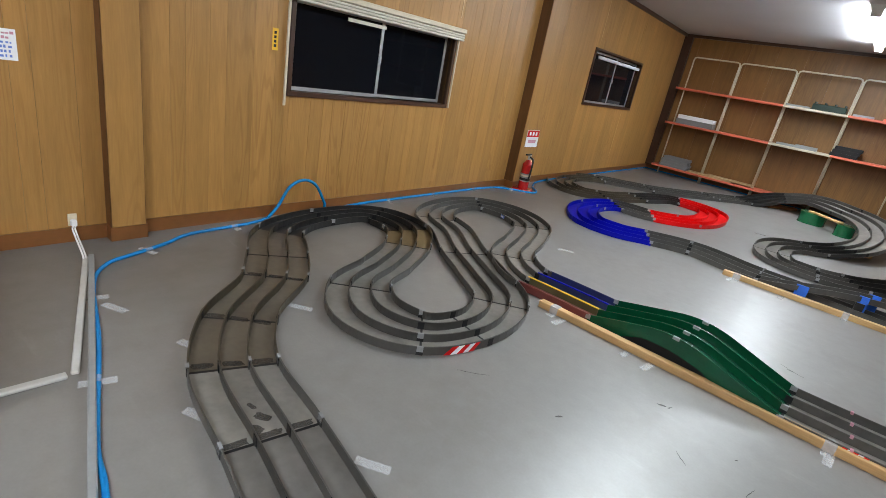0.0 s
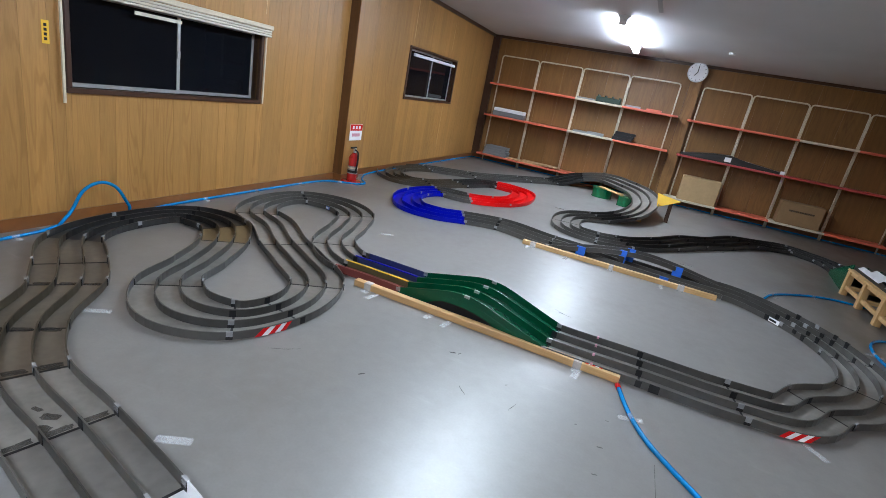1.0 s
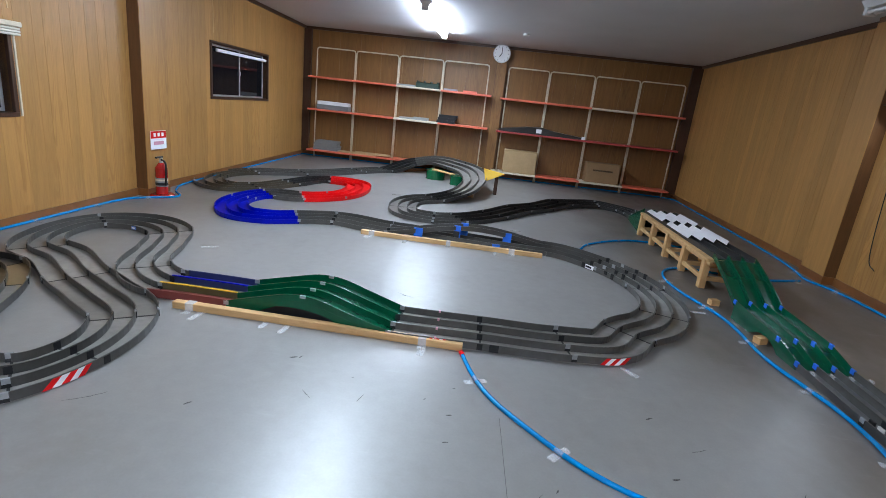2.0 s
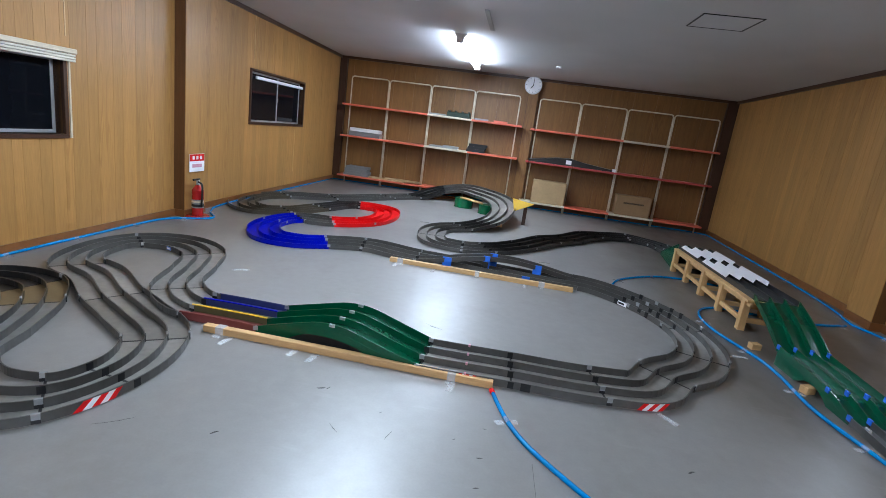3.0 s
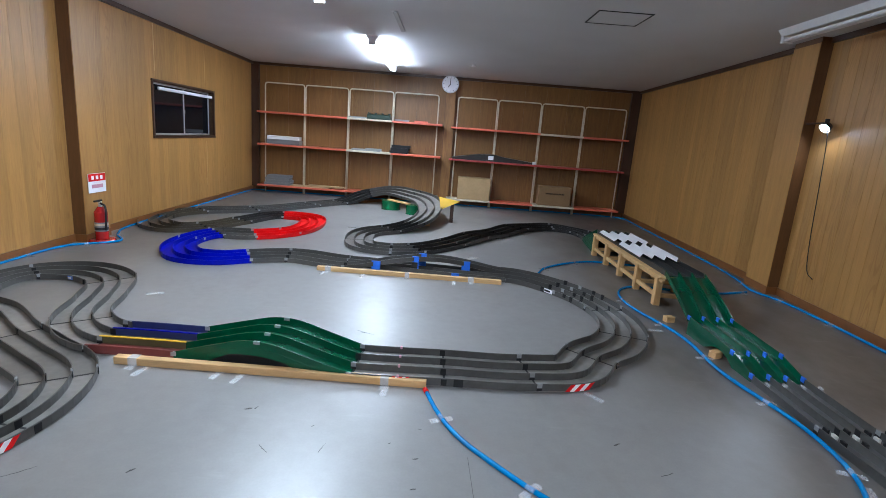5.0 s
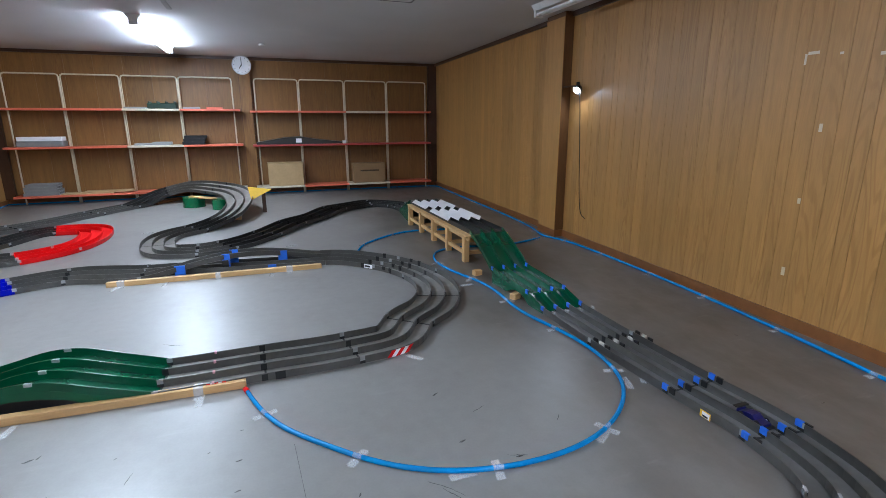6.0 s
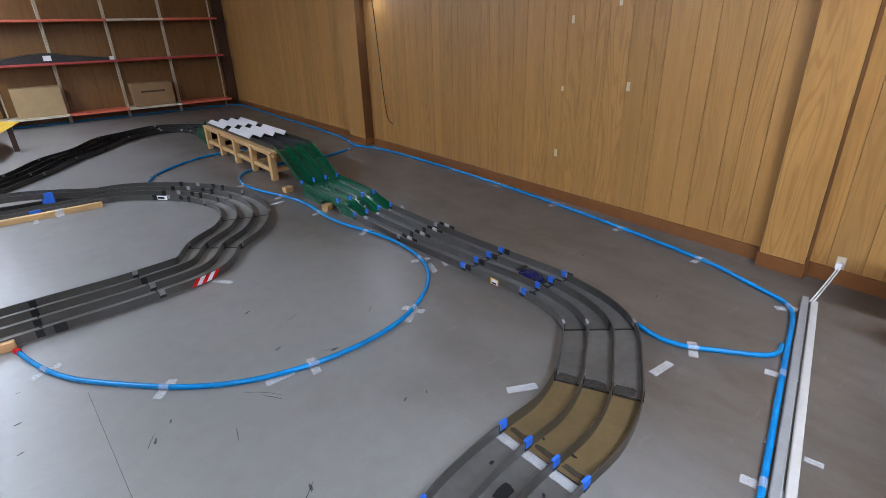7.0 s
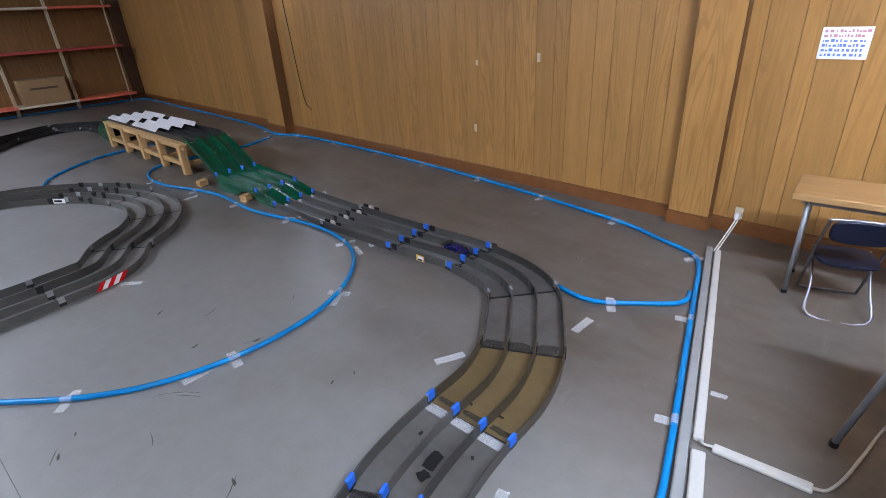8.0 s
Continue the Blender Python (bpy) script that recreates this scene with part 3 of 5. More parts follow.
# white sheets with saw-tooth ends lying over the lanes on the table
def arrow_sheet(x, y, length, z, slide):
    """Four joined strips; each has slanted ends and starts a little further back than its neighbour."""
    d, tooth = 0.114, 0.21
    bm = bmesh.new()
    far = [q for k in range(4) for q in ((x + k * d, y + k * slide), (x + (k + 1) * d, y + k * slide + tooth))]
    near = [(px, py - length) for px, py in far]
    rim = far + near[::-1]
    lo, hi = ([bm.verts.new((px, py, z + dz)) for px, py in rim] for dz in (0, 0.002))
    for k in range(7):
        for row, flip in ((lo, 1), (hi, -1)):
            bm.faces.new([row[k], row[k + 1], row[14 - k], row[15 - k]][::flip])
    m = len(rim)
    for k in range(m):
        bm.faces.new((lo[k], lo[(k + 1) % m], hi[(k + 1) % m], hi[k]))
    return tagged(mesh_object("arrow_sheet", bm, "white"), "white paper arrow sheet with saw-tooth edges on the track", "paper sheet", "arrow sheets")


arrow_sheet(2.208, 6.52, 0.60, BH + WALL_H + 0.001, -0.03)
arrow_sheet(2.208, 5.76, 0.66, BH + WALL_H + 0.001, -0.03)


def ragged(length, width, seed, z0=0.0085, z1=0.0094):
    """A torn flat patch with an uneven outline."""
    r = random.Random(seed)
    n = 16
    rim = []
    for k in range(n):
        a = 2 * math.pi * k / n
        u, v = math.cos(a), math.sin(a)
        s = r.uniform(0.72, 1.0)
        rim.append((0.5 * length * s * math.copysign(abs(u) ** 0.5, u), 0.5 * width * s * math.copysign(abs(v) ** 0.5, v)))
    bm = bmesh.new()
    lo = [bm.verts.new((px, py, z0)) for px, py in rim]
    hi = [bm.verts.new((px, py, z1)) for px, py in rim]
    bm.faces.new(lo[::-1])
    bm.faces.new(hi)
    for k in range(n):
        bm.faces.new((lo[k], lo[(k + 1) % n], hi[(k + 1) % n], hi[k]))
    return bm


for k, (x, y, a, l, w) in enumerate(((1.272, 0.55, 10, 0.085, 0.055), (1.212, 0.535, 70, 0.045, 0.045), (1.33, 0.66, 10, 0.02, 0.015), (1.36, 0.46, 40, 0.02, 0.012), (1.545, 0.62, 80, 0.03, 0.012), (1.56, 0.50, 90, 0.04, 0.012), (-1.761, 0.818, 30, 0.07, 0.04), (-1.715, 0.768, 20, 0.06, 0.045), (-1.835, 0.815, 10, 0.05, 0.022))):
    t = tagged(mesh_object("black_patch", ragged(l, w, k), "black" if x > 0 else "scuff"), "torn black tape patch on the lane" if x > 0 else "dark worn smudge on the lane", "tape", "black tape patches")
    t.matrix_basis = pose(x, y, 0, 0, 0, a)

# ---- tape at the joints ----
for k, (x, y, z, h) in enumerate(JOINTS):
    w = lane_width(x, y, h)
    if z < 0.02 and k % 5 != 2:
        t = thing("joint_tape", (x, y, z), "clear tape folded over the walls at a track joint", "tape", "tape on the joints", math.degrees(h))
        for q in (0, 3) if k % 2 else (0, 1, 3):
            off = (-0.5 + q / 3) * w
            part("strip", box(-0.016, 0.016, off - 0.006, off + 0.006, WALL_H - 0.026, WALL_H + 0.0015), "shiny_tape", t)

# ---- pale tape bands and dark rubber marks across single lanes ----
for x, y, h, mat, w in ((1.445, 0.563, 182, "tape", 0.038), (1.925, 0.665, 208, "scuff", 0.055), (1.50, 0.564, 182, "scuff", 0.022), (1.075, 0.502, 200, "scuff", 0.055), (-1.668, 0.79, 169, "scuff", 0.028), (-2.115, 0.885, 155, "scuff", 0.035), (-2.43, 1.078, 133, "scuff", 0.035), (-2.76, 1.475, 135, "scuff", 0.03)):
    lw = lane_width(x, y, radians(h))
    for k in range(3):
        off = (-0.333 + k / 3) * lw
        c, sn = math.cos(radians(h)), math.sin(radians(h))
        t = tagged(mesh_object("lane_band", ragged(w * 1.25, lw / 3 - 0.012, k + int(100 * x), 0.0098, 0.0106) if mat == "scuff" else box(-w / 2, w / 2, -lw / 6 + 0.006, lw / 6 - 0.006, 0.0098, 0.0106), mat), "pale tape band across a lane" if mat == "tape" else "dark worn smear across a lane at a joint", "tape" if mat == "tape" else "smear", "bands across the lanes")
        t.matrix_basis = pose(x - sn * off, y + c * off, 0, 0, 0, h)

# ---- striped stickers on the outer walls ----
def wall_point(line, f, side, z, out):
    """A point on the outside of a piece's outer wall, at the fraction f of its length."""
    k = min(int(f * (len(line) - 1)), len(line) - 2)
    g = f * (len(line) - 1) - k
    x, y, h = (line[k][m] + (line[k + 1][m] - line[k][m]) * g for m in (0, 1, 3))
    d = side * (lane_width(x, y, h) / 2 + out)
    return Vector((x - math.sin(h) * d, y + math.cos(h) * d, z))


def stripes(line, f0, f1, side):
    """A red and white slanted sticker wrapped on a wall."""
    c = wall_point(line, (f0 + f1) / 2, side, 0.0, 0.005)
    t = thing("striped_sticker", c, "red and white striped sticker on the outer track wall", "sticker", "striped stickers")
    n, lean = 5, (f1 - f0) * 0.12
    for k in range(n):
        bm = bmesh.new()
        v = []
        for q in range(4):
            f = f0 + (f1 - f0) * (k + q / 3) / n
            for z, sh in ((0.006, -lean), (WALL_H - 0.003, lean)):
                v.append([bm.verts.new(wall_point(line, f + sh, side, z, out) - c) for out in (0.0048, 0.0062)])
        for q in range(3):
            a, b, d, e = v[2 * q], v[2 * q + 1], v[2 * q + 2], v[2 * q + 3]
            bm.faces.new((a[1], d[1], e[1], b[1]))
            bm.faces.new((b[1], e[1], e[0], b[0]))
            bm.faces.new((a[0], d[0], d[1], a[1]))
        part("white_stripe" if k % 2 else "red_stripe", bm, "white" if k % 2 else "red", t)


# pieces counted along the course: 16 is the round of the large loop, 26 to 28 lead into the right bend
stripes(LINES[16], 0.30, 0.73, -1)
stripes(LINES[28], 0.26, 0.43, -1)
stripes(LINES[26], 0.42, 0.60, -1)
c = wall_point(LINES[27], 0.17, -1, 0, 0.005)
bp = tagged(mesh_object("black_patch", box(-0.028, 0.028, -0.0012, 0.0012, 0.006, WALL_H + 0.001), "black"), "square black tape patch on the outer track wall", "tape", "black tape patches")
bp.matrix_basis = pose(*c, 0, 0, math.degrees(LINES[27][2][3]))

# ---- pine bars beside the track ----
for a, b in (((-1.69, 2.70), (0.11, 2.68)), ((-1.10, 4.96), (0.78, 4.93))):
    d = Vector(b) - Vector(a)
    ob = tagged(mesh_object("pine_bar", box(-d.length / 2, d.length / 2, -0.024, 0.024, 0, 0.045), "pine", bevel=0.003), "long square pine bar taped to the floor beside the track", "wood bar", "pine bars")
    ob.matrix_basis = pose((a[0] + b[0]) / 2, (a[1] + b[1]) / 2, 0, 0, 0, math.degrees(math.atan2(d.y, d.x)))

def bar_tape(x, y, turn, w):
    """A strip of tape folded over a pine bar and stuck to the floor in front of it."""
    t = thing("bar_tape", (x, y, 0), "translucent tape folded over the pine bar", "tape", "tape on the pine bars", turn)
    part("top", box(-w, w, -0.0255, 0.0255, 0.0455, 0.0468), "shiny_tape", t)
    part("front", box(-w, w, -0.0268, -0.0256, 0.001, 0.0468), "shiny_tape", t)
    part("tail", box(-w, w, -0.075, -0.0269, 0.0005, 0.0015), "tape", t)


for x, y, w in ((-1.58, 2.699, 0.026), (-0.13, 2.683, 0.024)):
    bar_tape(x, y, -0.6, w)
for x, y, w in ((-0.985, 4.958, 0.03), (-0.18, 4.945, 0.022), (0.47, 4.935, 0.03)):
    bar_tape(x, y, -0.9, w)

# ---- blue hoses on the floor ----
def hose(points, label, r=0.0118, z=0.0118, ease=0):
    pts = [(p[0], p[1], p[2] if len(p) > 2 else z) for p in points]
    line = glide(pts, 7)
    for _ in range(ease):
        line = [line[0]] + [0.25 * a + 0.5 * m + 0.25 * c for a, m, c in zip(line, line[1:], line[2:])] + [line[-1]]
    ob = tagged(mesh_object("hose", pipe(line, r, 10), "hose", smooth=True), label, "hose", "blue hoses")
    run, last = 0.35, 0.0
    for a, c in zip(line, line[1:]):
        run += (c - a).length
        if run - last > 0.62 and abs(c.z - z) < 0.01:
            last = run
            d = (c - a).normalized()
            t = thing("hose_tape", (c.x, c.y, 0), "clear tape holding the blue hose to the floor", "tape", "tape on the hoses", math.degrees(math.atan2(d.y, d.x)))
            part("wrap", pipe([(-0.022, 0, z), (0.022, 0, z)], r + 0.0012, 12), "tape", t)
            part("end", box(-0.02, 0.02, 0.012, 0.062, 0.0004, 0.0012), "tape", t)
            part("end", box(-0.021, 0.019, -0.062, -0.012, 0.0004, 0.0012), "tape", t)
    return ob


hose([(0.115, 2.60), (0.18, 2.37), (0.29, 2.16), (0.39, 2.06), (0.55, 1.87), (0.74, 1.70), (0.98, 1.59), (1.24, 1.55), (1.46, 1.56), (1.68, 1.61),
      (1.91, 1.75), (2.09, 1.94), (2.17, 2.15), (2.20, 2.41), (2.18, 2.69), (2.10, 2.99), (2.07, 3.23), (2.11, 3.52), (2.12, 3.88), (2.00, 4.18),
      (1.92, 4.52), (1.93, 4.87), (2.07, 5.13), (2.30, 5.25), (2.7, 5.15), (3.08, 5.10), (3.52, 5.32)], "blue hose curving over the floor, held by clear tape", ease=40)
hose([(1.23, 5.40), (1.40, 5.75), (1.82, 6.13), (2.19, 6.26), (2.7, 6.2)], "blue hose running under the pine table")
hose([(-4.02, 10.90), (-2, 10.92), (0.15, 10.90), (2, 10.9), (3.9, 10.86), (4.00, 10.4), (3.92, 8.6), (3.87, 7.42), (3.77, 5.95), (3.60, 5.40), (3.74, 5.10), (3.75, 4.25), (3.70, 3.10),
      (3.57, 1.86), (3.40, 0.87), (3.30, 0.65), (3.22, 0.42), (3.11, 0.33), (2.79, 0.25), (2.23, 0.112), (1.78, 0.0), (1.2, -0.12), (0, -0.2)], "long blue hose along the wall foot", ease=12)
hose([(2.46, 0.80), (2.43, 0.67), (2.45, 0.56), (2.54, 0.42), (2.64, 0.29), (2.71, 0.26), (2.78, 0.27)], "short blue hose end taped to the floor")
hose([(0, -0.18), (-1.0, 0.1), (-1.70, 0.30), (-1.95, 0.35), (-2.55, 0.53), (-3.07, 0.66), (-3.28, 0.78), (-3.36, 0.94), (-3.45, 1.15), (-3.55, 1.34), (-3.60, 1.76), (-3.66, 1.95)], "blue hose along the floor edge", 0.0105, 0.0105)
hose([(-3.66, 1.95), (-3.67, 2.04, 0.10), (-3.66, 2.12, 0.24), (-3.66, 2.24, 0.29), (-3.66, 2.36, 0.24), (-3.67, 2.46, 0.09), (-3.70, 2.54), (-3.75, 3.0), (-3.79, 4.09), (-3.80, 5.0), (-3.66, 5.26), (-3.50, 5.40),
      (-3.47, 5.56), (-3.70, 5.85), (-3.86, 6.5), (-3.95, 9.0), (-4.0, 10.85)], "blue hose along the wall foot, rising in one loop")

# ---- trims, pillars ----
def strip(name, x_of, y0, y1, d0, d1, z0, z1, mat, label, inward):
    """A bar along a side wall, from d0 to d1 metres into the room."""
    bm = bmesh.new()
    v = []
    for y in (y0, y1):
        for d in (d0, d1):
            for z in (z0, z1):
                v.append(bm.verts.new((x_of(y) + inward * d, y, z)))
    for q in ((0, 1, 3, 2), (4, 6, 7, 5), (0, 4, 5, 1), (2, 3, 7, 6), (0, 2, 6, 4), (1, 5, 7, 3)):
        bm.faces.new([v[i] for i in q])
    return tagged(mesh_object(name, bm, mat), label, "trim", kind="structure")


strip("baseboard_left", left_x, BACK, FAR, 0.0, 0.014, 0, 0.085, "skirting", "reddish brown skirting board", 1)
strip("baseboard_right", right_x, BACK, FAR, 0.0, 0.014, 0, 0.085, "skirting", "reddish brown skirting board", -1)
strip("trim_left", left_x, BACK, FAR, 0.0, 0.03, CEIL - 0.055, CEIL - 0.001, "brown", "dark brown ceiling moulding", 1)
strip("trim_right", right_x, BACK, FAR, 0.0, 0.03, CEIL - 0.055, CEIL - 0.001, "brown", "dark brown ceiling moulding", -1)
tagged(mesh_object("trim_far", box(left_x(FAR), right_x(FAR), FAR - 0.03, FAR, CEIL - 0.055, CEIL - 0.001), "brown"), "dark brown ceiling moulding", "trim", kind="structure")
tagged(mesh_object("baseboard_far", box(left_x(FAR), right_x(FAR), FAR - 0.014, FAR, 0, 0.085), "skirting"), "reddish brown skirting board", "trim", kind="structure")


def pillar(name, x_of, inward, y0, y1, depth):
    """A boxed-in post: brown box with a light board on its front and a plinth round its foot."""
    p = strip(name, x_of, y0, y1, -0.01, depth, 0, CEIL - 0.001, "post", "boxed post with brown sides and oak-print front", inward)
    for part_name, mat, a, b, d0, d1, z0, z1 in (("front_board", "board", y0 + 0.004, y1 - 0.004, depth, depth + 0.006, 0.087, CEIL - 0.056),
                                                 ("plinth", "skirting", y0 - 0.006, y1 + 0.006, 0.016, depth + 0.009, 0.0005, 0.085)):
        bm = bmesh.new()
        v = [bm.verts.new((x_of(y) + inward * d, y, z)) for y in (a, b) for d in (d0, d1) for z in (z0, z1)]
        for q in ((0, 1, 3, 2), (4, 6, 7, 5), (0, 4, 5, 1), (2, 3, 7, 6), (0, 2, 6, 4), (1, 5, 7, 3)):
            bm.faces.new([v[i] for i in q])
        part(part_name, bm, mat, p)
    return p


pillar("pillar_left_near", left_x, 1, 0.91, 1.10, 0.085)
pillar("pillar_left_far", left_x, 1, 5.36, 5.78, 0.13)
pillar("pillar_right_far", right_x, -1, 5.34, 5.77, 0.12)
pillar("pillar_right_near", right_x, -1, 0.44, 0.68, 0.075)
fp = tagged(mesh_object("pillar_far", box(0.02, 0.24, FAR - 0.10, FAR, 0, CEIL - 0.056), "post"), "boxed post with brown sides and oak-print front", "trim", kind="structure")
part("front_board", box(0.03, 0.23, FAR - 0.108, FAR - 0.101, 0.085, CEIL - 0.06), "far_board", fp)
for name, x0, x1 in (("corner_post_left", left_x(FAR), left_x(FAR) + 0.16), ("corner_post_right", right_x(FAR) - 0.2, right_x(FAR))):
    tagged(mesh_object(name, box(x0, x1, FAR - 0.08, FAR - 0.001, 0.086, CEIL - 0.056), "brown"), "dark brown corner post", "trim", kind="structure")


# pale cover strips over the panel seams beside the windows
for y, z0, z1 in ((3.93, 1.74, 2.62), (7.16, 2.0, 2.62), (8.72, 2.0, 2.50), (8.74, 0.30, 1.05)):
    strip("trim_seam", left_x, y, y + 0.012, 0.0, 0.004, z0, z1, "seam", "thin pale cover strip over a panel seam", 1)


# ---- windows ----
def window(name, o, blind):
    """A two-sash sliding window in the left wall's frame; the room is towards -y."""
    a, b, z0, z1 = o
    w = new(name)
    w.matrix_basis = LEFT_POSE
    tagged(w, "aluminium sliding window in a dark brown frame, night outside", "window", kind="structure")
    f = 0.035
    for n, bx in (("window_frame", (a - f, b + f, -0.02, 0.12, z0 - f, z0)), ("window_frame", (a - f, b + f, -0.02, 0.12, z1, z1 + f)),
                  ("window_frame", (a - f, a, -0.02, 0.12, z0, z1)), ("window_frame", (b, b + f, -0.02, 0.12, z0, z1))):
        part(n, box(*bx), "brown", w, bevel=0.003)
    mid = (a + b) / 2
    for x0, x1, y in ((a, mid + 0.02, 0.045), (mid - 0.02, b, 0.075)):
        s = 0.028
        for bx in ((x0, x1, y, y + 0.022, z0, z0 + s), (x0, x1, y, y + 0.022, z1 - s, z1), (x0, x0 + s, y, y + 0.022, z0 + s, z1 - s), (x1 - s, x1, y, y + 0.022, z0 + s, z1 - s)):
            part("sash", box(*bx), "alu", w, bevel=0.002)
        part("pane", box(x0 + s, x1 - s, y + 0.008, y + 0.012, z0 + s, z1 - s), "pane", w)
    part("catch", box(mid - 0.012, mid + 0.012, 0.03, 0.045, (z0 + z1) / 2 - 0.03, (z0 + z1) / 2 + 0.03), "alu", w, bevel=0.004)
    if blind:
        bl = thing("roller_blind", (0, 0, 0), "rolled-up beige blind with hanging cords above the window", "blind")
        bl.matrix_basis = LEFT_POSE
        part("head_rail", box(a - 0.09, b + 0.09, -0.075, -0.021, z1 + 0.045, z1 + 0.085), "paint", bl, bevel=0.006)
        for k in range(3):
            part("fold", box(a - 0.08, b + 0.08, -0.066, -0.024, z1 - 0.020 + k * 0.021, z1 - 0.002 + k * 0.021), "blind", bl, bevel=0.004)
        for x, zz in ((a - 0.06, z0 - 0.10), (b + 0.045, z0 - 0.03)):
            part("cord", box(x - 0.008, x + 0.008, -0.034, -0.022, zz, z1 + 0.05), "paint", bl)
        part("slat", box(a + 0.45, a + 0.85, -0.03, -0.022, z1 - 0.075, z1 - 0.05), "blind", bl)
    else:
        bl = thing("roller_blind", (0, 0, 0), "rolled-up white blind inside the window frame", "blind")
        bl.matrix_basis = LEFT_POSE
        part("head_rail", box(a + 0.2, b - 0.02, 0.0, 0.04, z1 - 0.10, z1 - 0.055), "white", bl, bevel=0.008)
    return w


window("window_1", W1, True)
window("window_2", W2, False)


# ---- ceiling things ----
def tube_lamp(at, length, lit, label, turn=0.0, tube="tube"):
    t = thing("ceiling_lamp", at, label, "ceiling lamp", "fluorescent ceiling lamps", turn)
    bm = bmesh.new()
    h = length / 2
    for y in (-h, h):
        for x, z in ((-0.09, 0), (0.09, 0), (0.045, -0.055), (-0.045, -0.055)):
            bm.verts.new((x, y, z))
    bm.verts.ensure_lookup_table()
    v = bm.verts
    for k in range(4):
        bm.faces.new((v[k], v[(k + 1) % 4], v[4 + (k + 1) % 4], v[4 + k]))
    bm.faces.new(v[0:4])
    bm.faces.new(v[4:8])
    part("housing", bm, "fixture", t)
    for y in (-h + 0.02, h - 0.02):
        part("socket", box(-0.05, 0.05, y - 0.02, y + 0.02, -0.12, -0.05), "fixture", t, bevel=0.004)
    for x in (-0.03, 0.03):
        part("tube", cyl(0.016, length - 0.09, (x, 0, -0.092), "y", 12), tube if lit else "white", t, "lit white tube" if lit else "unlit white tube", smooth=True)
    if lit:
        glow = bpy.data.lights.new("tube_light", "AREA")
        glow.shape = "RECTANGLE"
        glow.size, glow.size_y = 0.09, length - 0.1
        glow.energy = DOWN_POWER if tube == "tube" else NEAR_DOWN
        glow.color = (0.74, 0.88, 1.0)
        lamp = new("tube_light", glow)
        lamp.parent = t
        lamp.location = (0, 0, -0.124)
    return t


tube_lamp((-0.98, 8.5, CEIL - 0.001), 2.7, True, "lit twin-tube fluorescent lamp on the ceiling")
tube_lamp((-1.16, 3.95, CEIL - 0.001), 2.3, True, "lit twin-tube fluorescent lamp on the ceiling")
# two unseen lamps behind the camera, tuned to near-wall brightness and desk shadow
tube_lamp((-1.8, -1.1, CEIL - 0.001), 1.6, True, "lit twin-tube fluorescent lamp on the ceiling", tube="tube_near")
tube_lamp((1.45, -1.5, CEIL - 0.001), 1.8, True, "lit twin-tube fluorescent lamp on the ceiling", tube="tube_right")
tube_lamp((3.33, 4.3, CEIL - 0.001), 1.9, False, "unlit twin-tube fluorescent lamp on the ceiling")
hatch = thing("ceiling_hatch", (1.69, 5.28, CEIL), "square inspection hatch with a grey metal rim in the ceiling", "hatch")
for bx in ((-0.26, 0.26, -0.25, -0.236), (-0.26, 0.26, 0.236, 0.25), (-0.26, -0.246, -0.236, 0.236), (0.246, 0.26, -0.236, 0.236)):
    part("rim", box(*bx, -0.006, -0.0005), "black", hatch)
part("lid", box(-0.244, 0.244, -0.234, 0.234, -0.004, -0.0005), "ceiling", hatch)
tagged(mesh_object("ceiling_rail", box(-0.55, -0.50, 5.7, 6.7, CEIL - 0.012, CEIL - 0.0005), "rail"), "short grey strip fixed to the ceiling", "rail")
sm = tagged(mesh_object("smoke_detector", cyl(0.05, 0.03, (0, 0, -0.016), r2=0.05), "fixture", bevel=0.006), "small round white detector on the ceiling", "detector")
sm.location = (0.47, 9.12, CEIL)


# ---- shelving along the far wall ----
def shelving(xs, label):
    t = thing("shelving_unit", (0, FAR - 0.24, 0), label, "shelf", "shelving units")
    for a, b in zip(xs, xs[1:]):
        p = 0.0135
        pts = [(a + p, 0, 0.0), (a + p, 0, 2.20), (a + p + 0.012, 0, 2.235), (a + p + 0.045, 0, 2.25), (b - p - 0.045, 0, 2.25), (b - p - 0.012, 0, 2.235), (b - p, 0, 2.20), (b - p, 0, 0.0)]
        part("upright_frame", pipe(pts, 0.0132, 8), "paint", t, smooth=True)
    return t


def shelf_boards(unit, xs, z, mats):
    for a, b, m in zip(xs, xs[1:], mats):
        e0 = 0.10 if a == xs[0] else 0.0
        e1 = 0.10 if b == xs[-1] else 0.0
        if b > 3.6:
            e1 = 0.06
        part("shelf_board", box(a - e0 + 0.002, b + e1 - 0.002, -0.19, 0.20, z - 0.018, z + 0.018), m, unit, bevel=0.003)


U1 = [-3.72, -2.88, -1.97, -1.04, -0.10]
U2 = [0.28, 1.12, 2.03, 2.92, 3.80]
u1 = shelving(U1, "cream steel frame shelving with salmon boards, mostly empty")
shelf_boards(u1, U1, 1.655, ("salmon", "salmon", "paint", "salmon"))
shelf_boards(u1, U1, 1.0, ("salmon", "salmon", "paint", "salmon"))
shelf_boards(u1, U1, 0.15, ("salmon", "salmon", "salmon", "paint"))
u2 = shelving(U2, "cream steel frame shelving with red boards, mostly empty")
shelf_boards(u2, U2, 1.63, ("salmon", "salmon", "paint", "salmon"))
shelf_boards(u2, U2, 0.98, ("wine", "wine", "wine", "wine"))
shelf_boards(u2, U2, 0.15, ("paint", "salmon", "paint", "salmon"))
SY = FAR - 0.24


